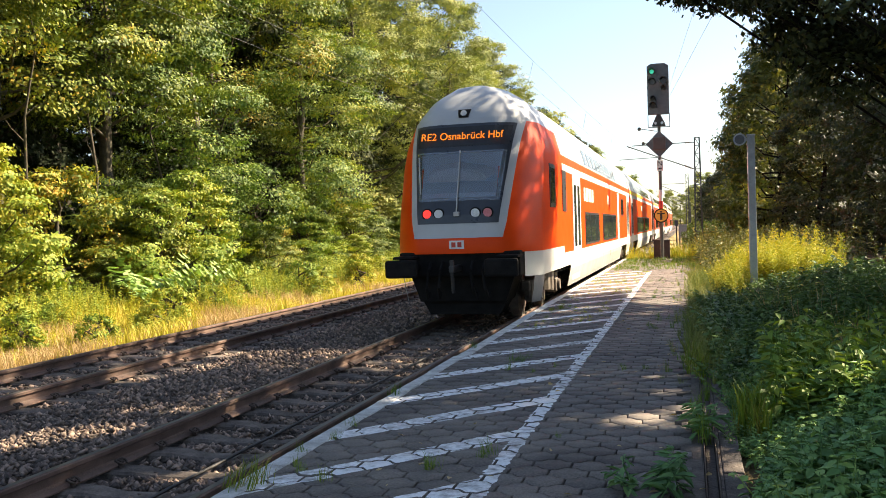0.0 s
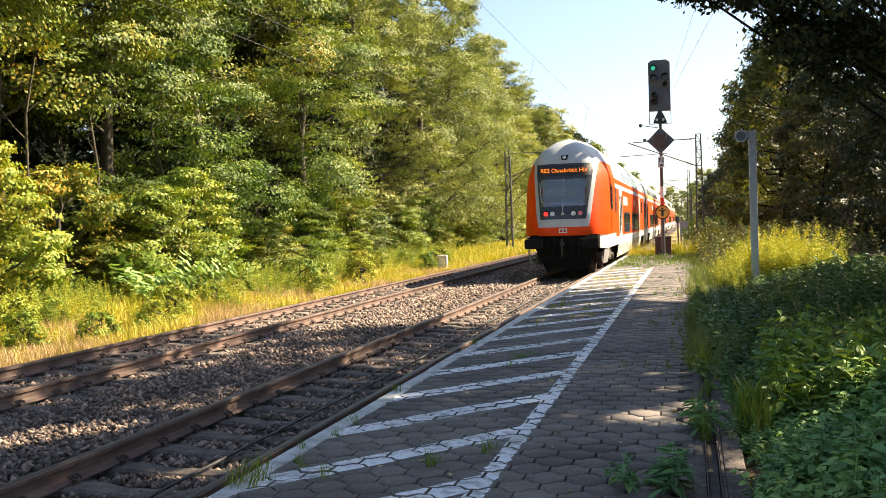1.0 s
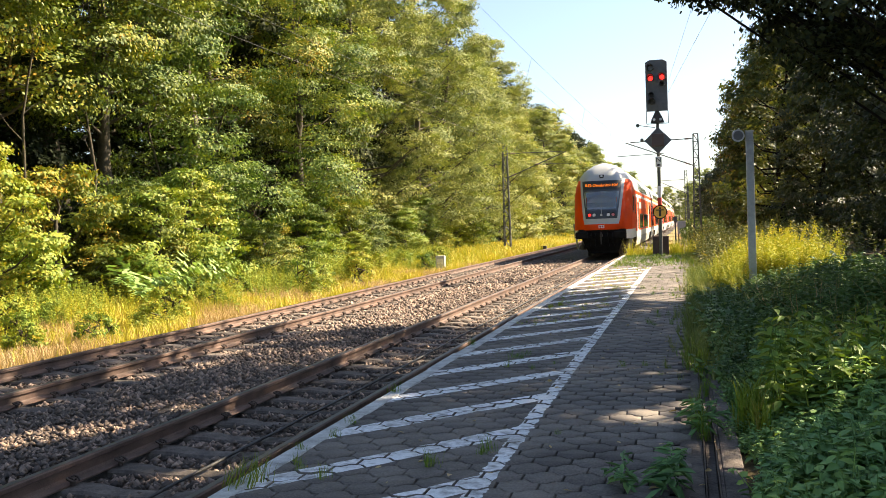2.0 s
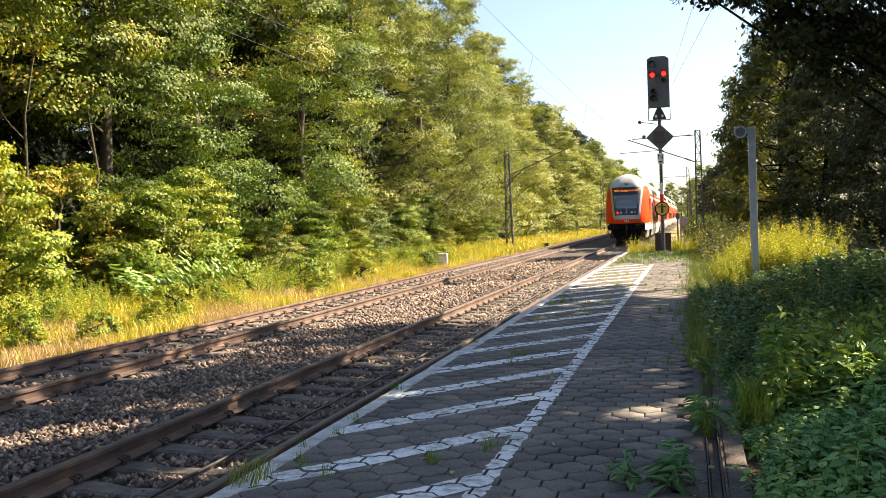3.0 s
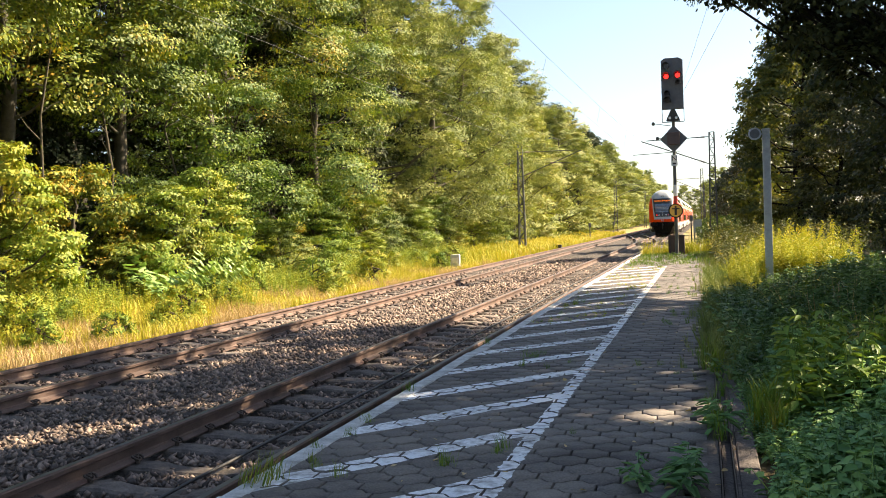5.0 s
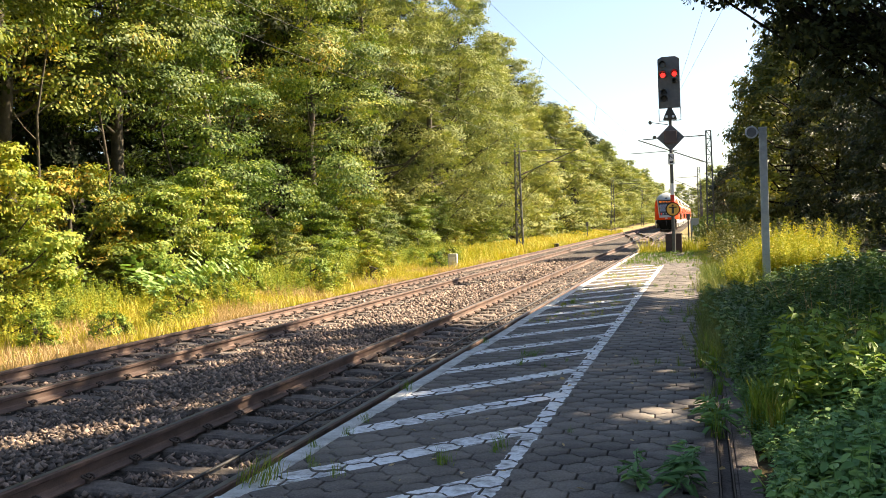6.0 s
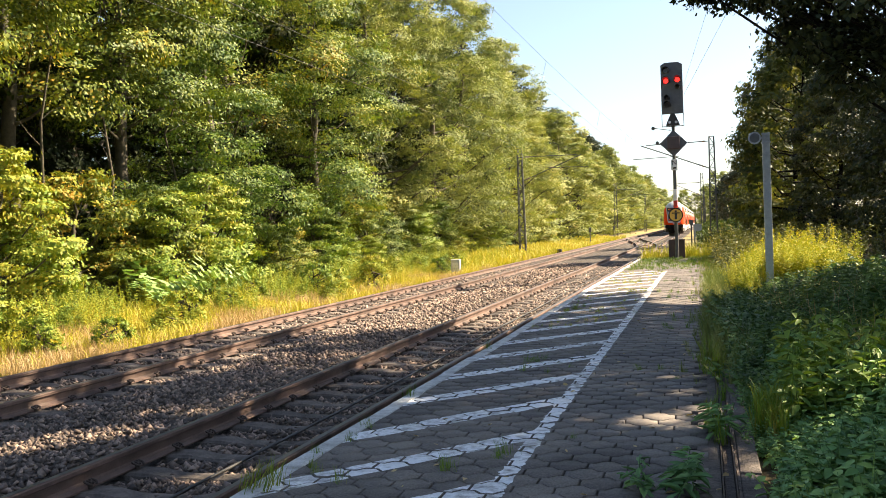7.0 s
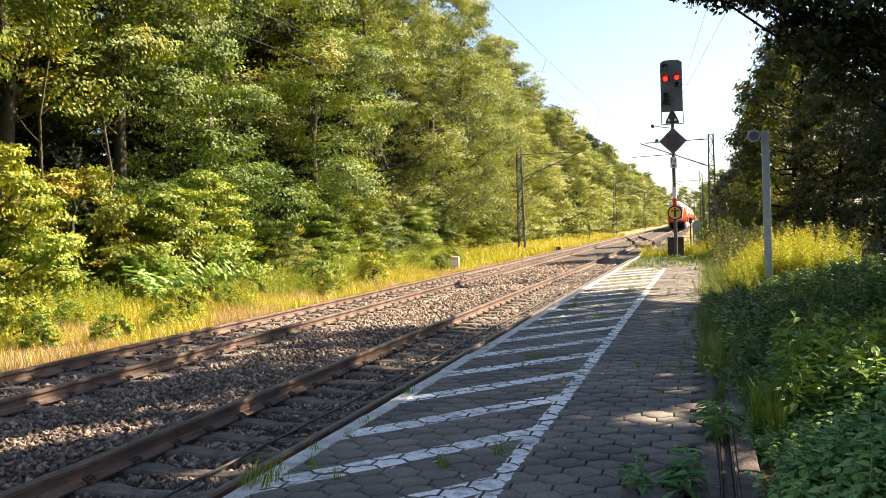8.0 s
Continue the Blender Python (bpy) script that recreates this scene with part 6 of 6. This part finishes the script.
    stuff("joint_weeds", small, P, np.array([s for x, y, s in Q]), rng, "grass_green", "small grass tufts in the paving joints", "grass", 0.2)
    P = points(rng, 330, 1.75, 3.95, 7.5, 33)
    n = np.array([noise.noise(Vector((p[0] * 0.9, p[1] * 0.5, 3.0))) for p in P])
    P = P[(n > 0.12)]
    P[:, 2] = PLAT - 0.008
    stuff("platform_grass", small, P, rng.uniform(0.4, 1.0, len(P)), rng, "grass_green", "sparse grass between the pavers", "grass", 0.3)
    P = points(rng, 420, 1.8, 3.0, 11.5, 25)
    n = np.array([noise.noise(Vector((p[0] * 1.4, p[1] * 0.8, 9.0))) for p in P])
    P = P[n > -0.02]
    P[:, 2] = PLAT - 0.008
    stuff("platform_moss", small, P, rng.uniform(0.25, 0.6, len(P)), rng, "goldenrod", "low yellow-green moss and grass between the pavers", "grass", 0.4)
    P = points(rng, 520, 3.4, 8.8, 60, 130)
    stuff("distant_weeds", herb_variants(95, 5, 1.0, 0.24, 8, 0.45, True), P, rng.uniform(0.9, 1.8, len(P)), rng, "leaf_broad", "weeds along the line in the distance", "weeds")
    P = points(rng, 520, 1.85, 4.4, 24.5, 34.5)
    P = P[rng.random(len(P)) < np.clip((P[:, 1] - 24) / 7, 0.1, 1)]
    P[:, 2] = PLAT - 0.01
    stuff("overgrowth", grass_variants(105, 6, 0.13, 14, 0.005, 0.06), P, rng.uniform(0.5, 1.2, len(P)), rng, "grass_green", "grass overgrowing the end of the platform", "grass", 0.3)
    P = points(rng, 560, 4.24, 4.7, 7.2, 14.0)
    stuff("kerb_weeds", herb_variants(97, 5, 0.22, 0.07, 6, 0.6), P, rng.uniform(0.6, 1.2, len(P)) * np.interp(P[:, 1], [7, 10], [1.0, 1.7]), rng, "weed_dark", "low weeds along the kerb", "weeds", 0.4)
    P = points(rng, 260, 1.75, 4.3, 33.4, 36.5)
    stuff("end_grass", tuft, P, rng.uniform(0.9, 2.0, len(P)), rng, "grass", "grass at the end of the platform", "grass")
    # fallen leaves on the pavers
    n = 130
    P = np.column_stack([rng.uniform(1.9, 4.2, n), 4.2 + 12 * rng.random(n) ** 1.6, np.full(n, PLAT + 0.008)])
    P = P[rng.random(n) < np.interp(P[:, 0], [1.9, 3.0, 4.0], [0.2, 0.4, 1.0])]
    V, T = ovate_arrays(P, unit(np.array([0, 0, 1.0]) + rng.normal(0, 0.25, P.shape)), rng.uniform(0.025, 0.06, len(P)), rng, 0.6)
    tagged(new("fallen_leaves", mesh_data("fallen_leaves", V, T, "dry")), "dry brown fallen leaves on the pavers", "leaves", kind="stuff")
    # broad-leaved weeds at the drain
    dock = herb_variants(104, 4, 0.24, 0.17, 11, 0.3, ovate=True)
    P = np.array([(3.80, 4.55, PLAT), (3.88, 4.62, PLAT), (3.95, 4.5, PLAT), (3.72, 4.5, PLAT), (3.86, 4.42, PLAT), (4.06, 5.75, PLAT), (4.12, 5.85, PLAT), (4.02, 5.95, PLAT), (3.66, 4.58, PLAT)])
    stuff("dock_weeds", dock, P, rng.uniform(0.5, 0.85, len(P)), rng, "nettle", "broad-leaved weeds growing in the drain", "weeds", 0.4)


build_left_wood()
build_verge()
build_right_side()


# ---- what moves ----


def motions():
    rows = [(0.0, 15.64), (0.5, 22.49), (1.0, 29.44), (1.5, 36.53), (2.25, 47.85), (3.0, 59.95), (3.5, 68.18), (4.0, 76.6), (4.5, 85.2),
            (5.25, 98.1), (6.0, 111.35), (6.5, 120.2), (7.0, 129.1), (7.5, 138.2), (8.0, 147.4)]
    for car, back in CARS:
        walk(car, [(t, pose(0, y + back, 0)) for t, y in rows])
    ts, ys = [r[0] for r in rows], [r[1] for r in rows]
    # the signal falls to stop: added covers slide behind or before the always-glowing lenses
    for sh, lx, lz, covered_at_end in LAMP_COVERS:
        a, b = (-0.05, -0.17) if covered_at_end else (-0.17, -0.05)
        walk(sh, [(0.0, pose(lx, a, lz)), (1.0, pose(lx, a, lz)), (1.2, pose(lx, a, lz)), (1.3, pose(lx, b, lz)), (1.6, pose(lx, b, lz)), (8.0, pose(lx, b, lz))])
    for wheel, yc in WHEELS:
        turn = []
        for k in range(241):
            t = k / 30
            d = float(np.interp(t, ts, ys)) - ys[0]
            turn.append((t, pose(0, yc, 0.46) @ Matrix.Rotation(-d / 0.46, 4, "X")))
        walk(wheel, turn)


motions()
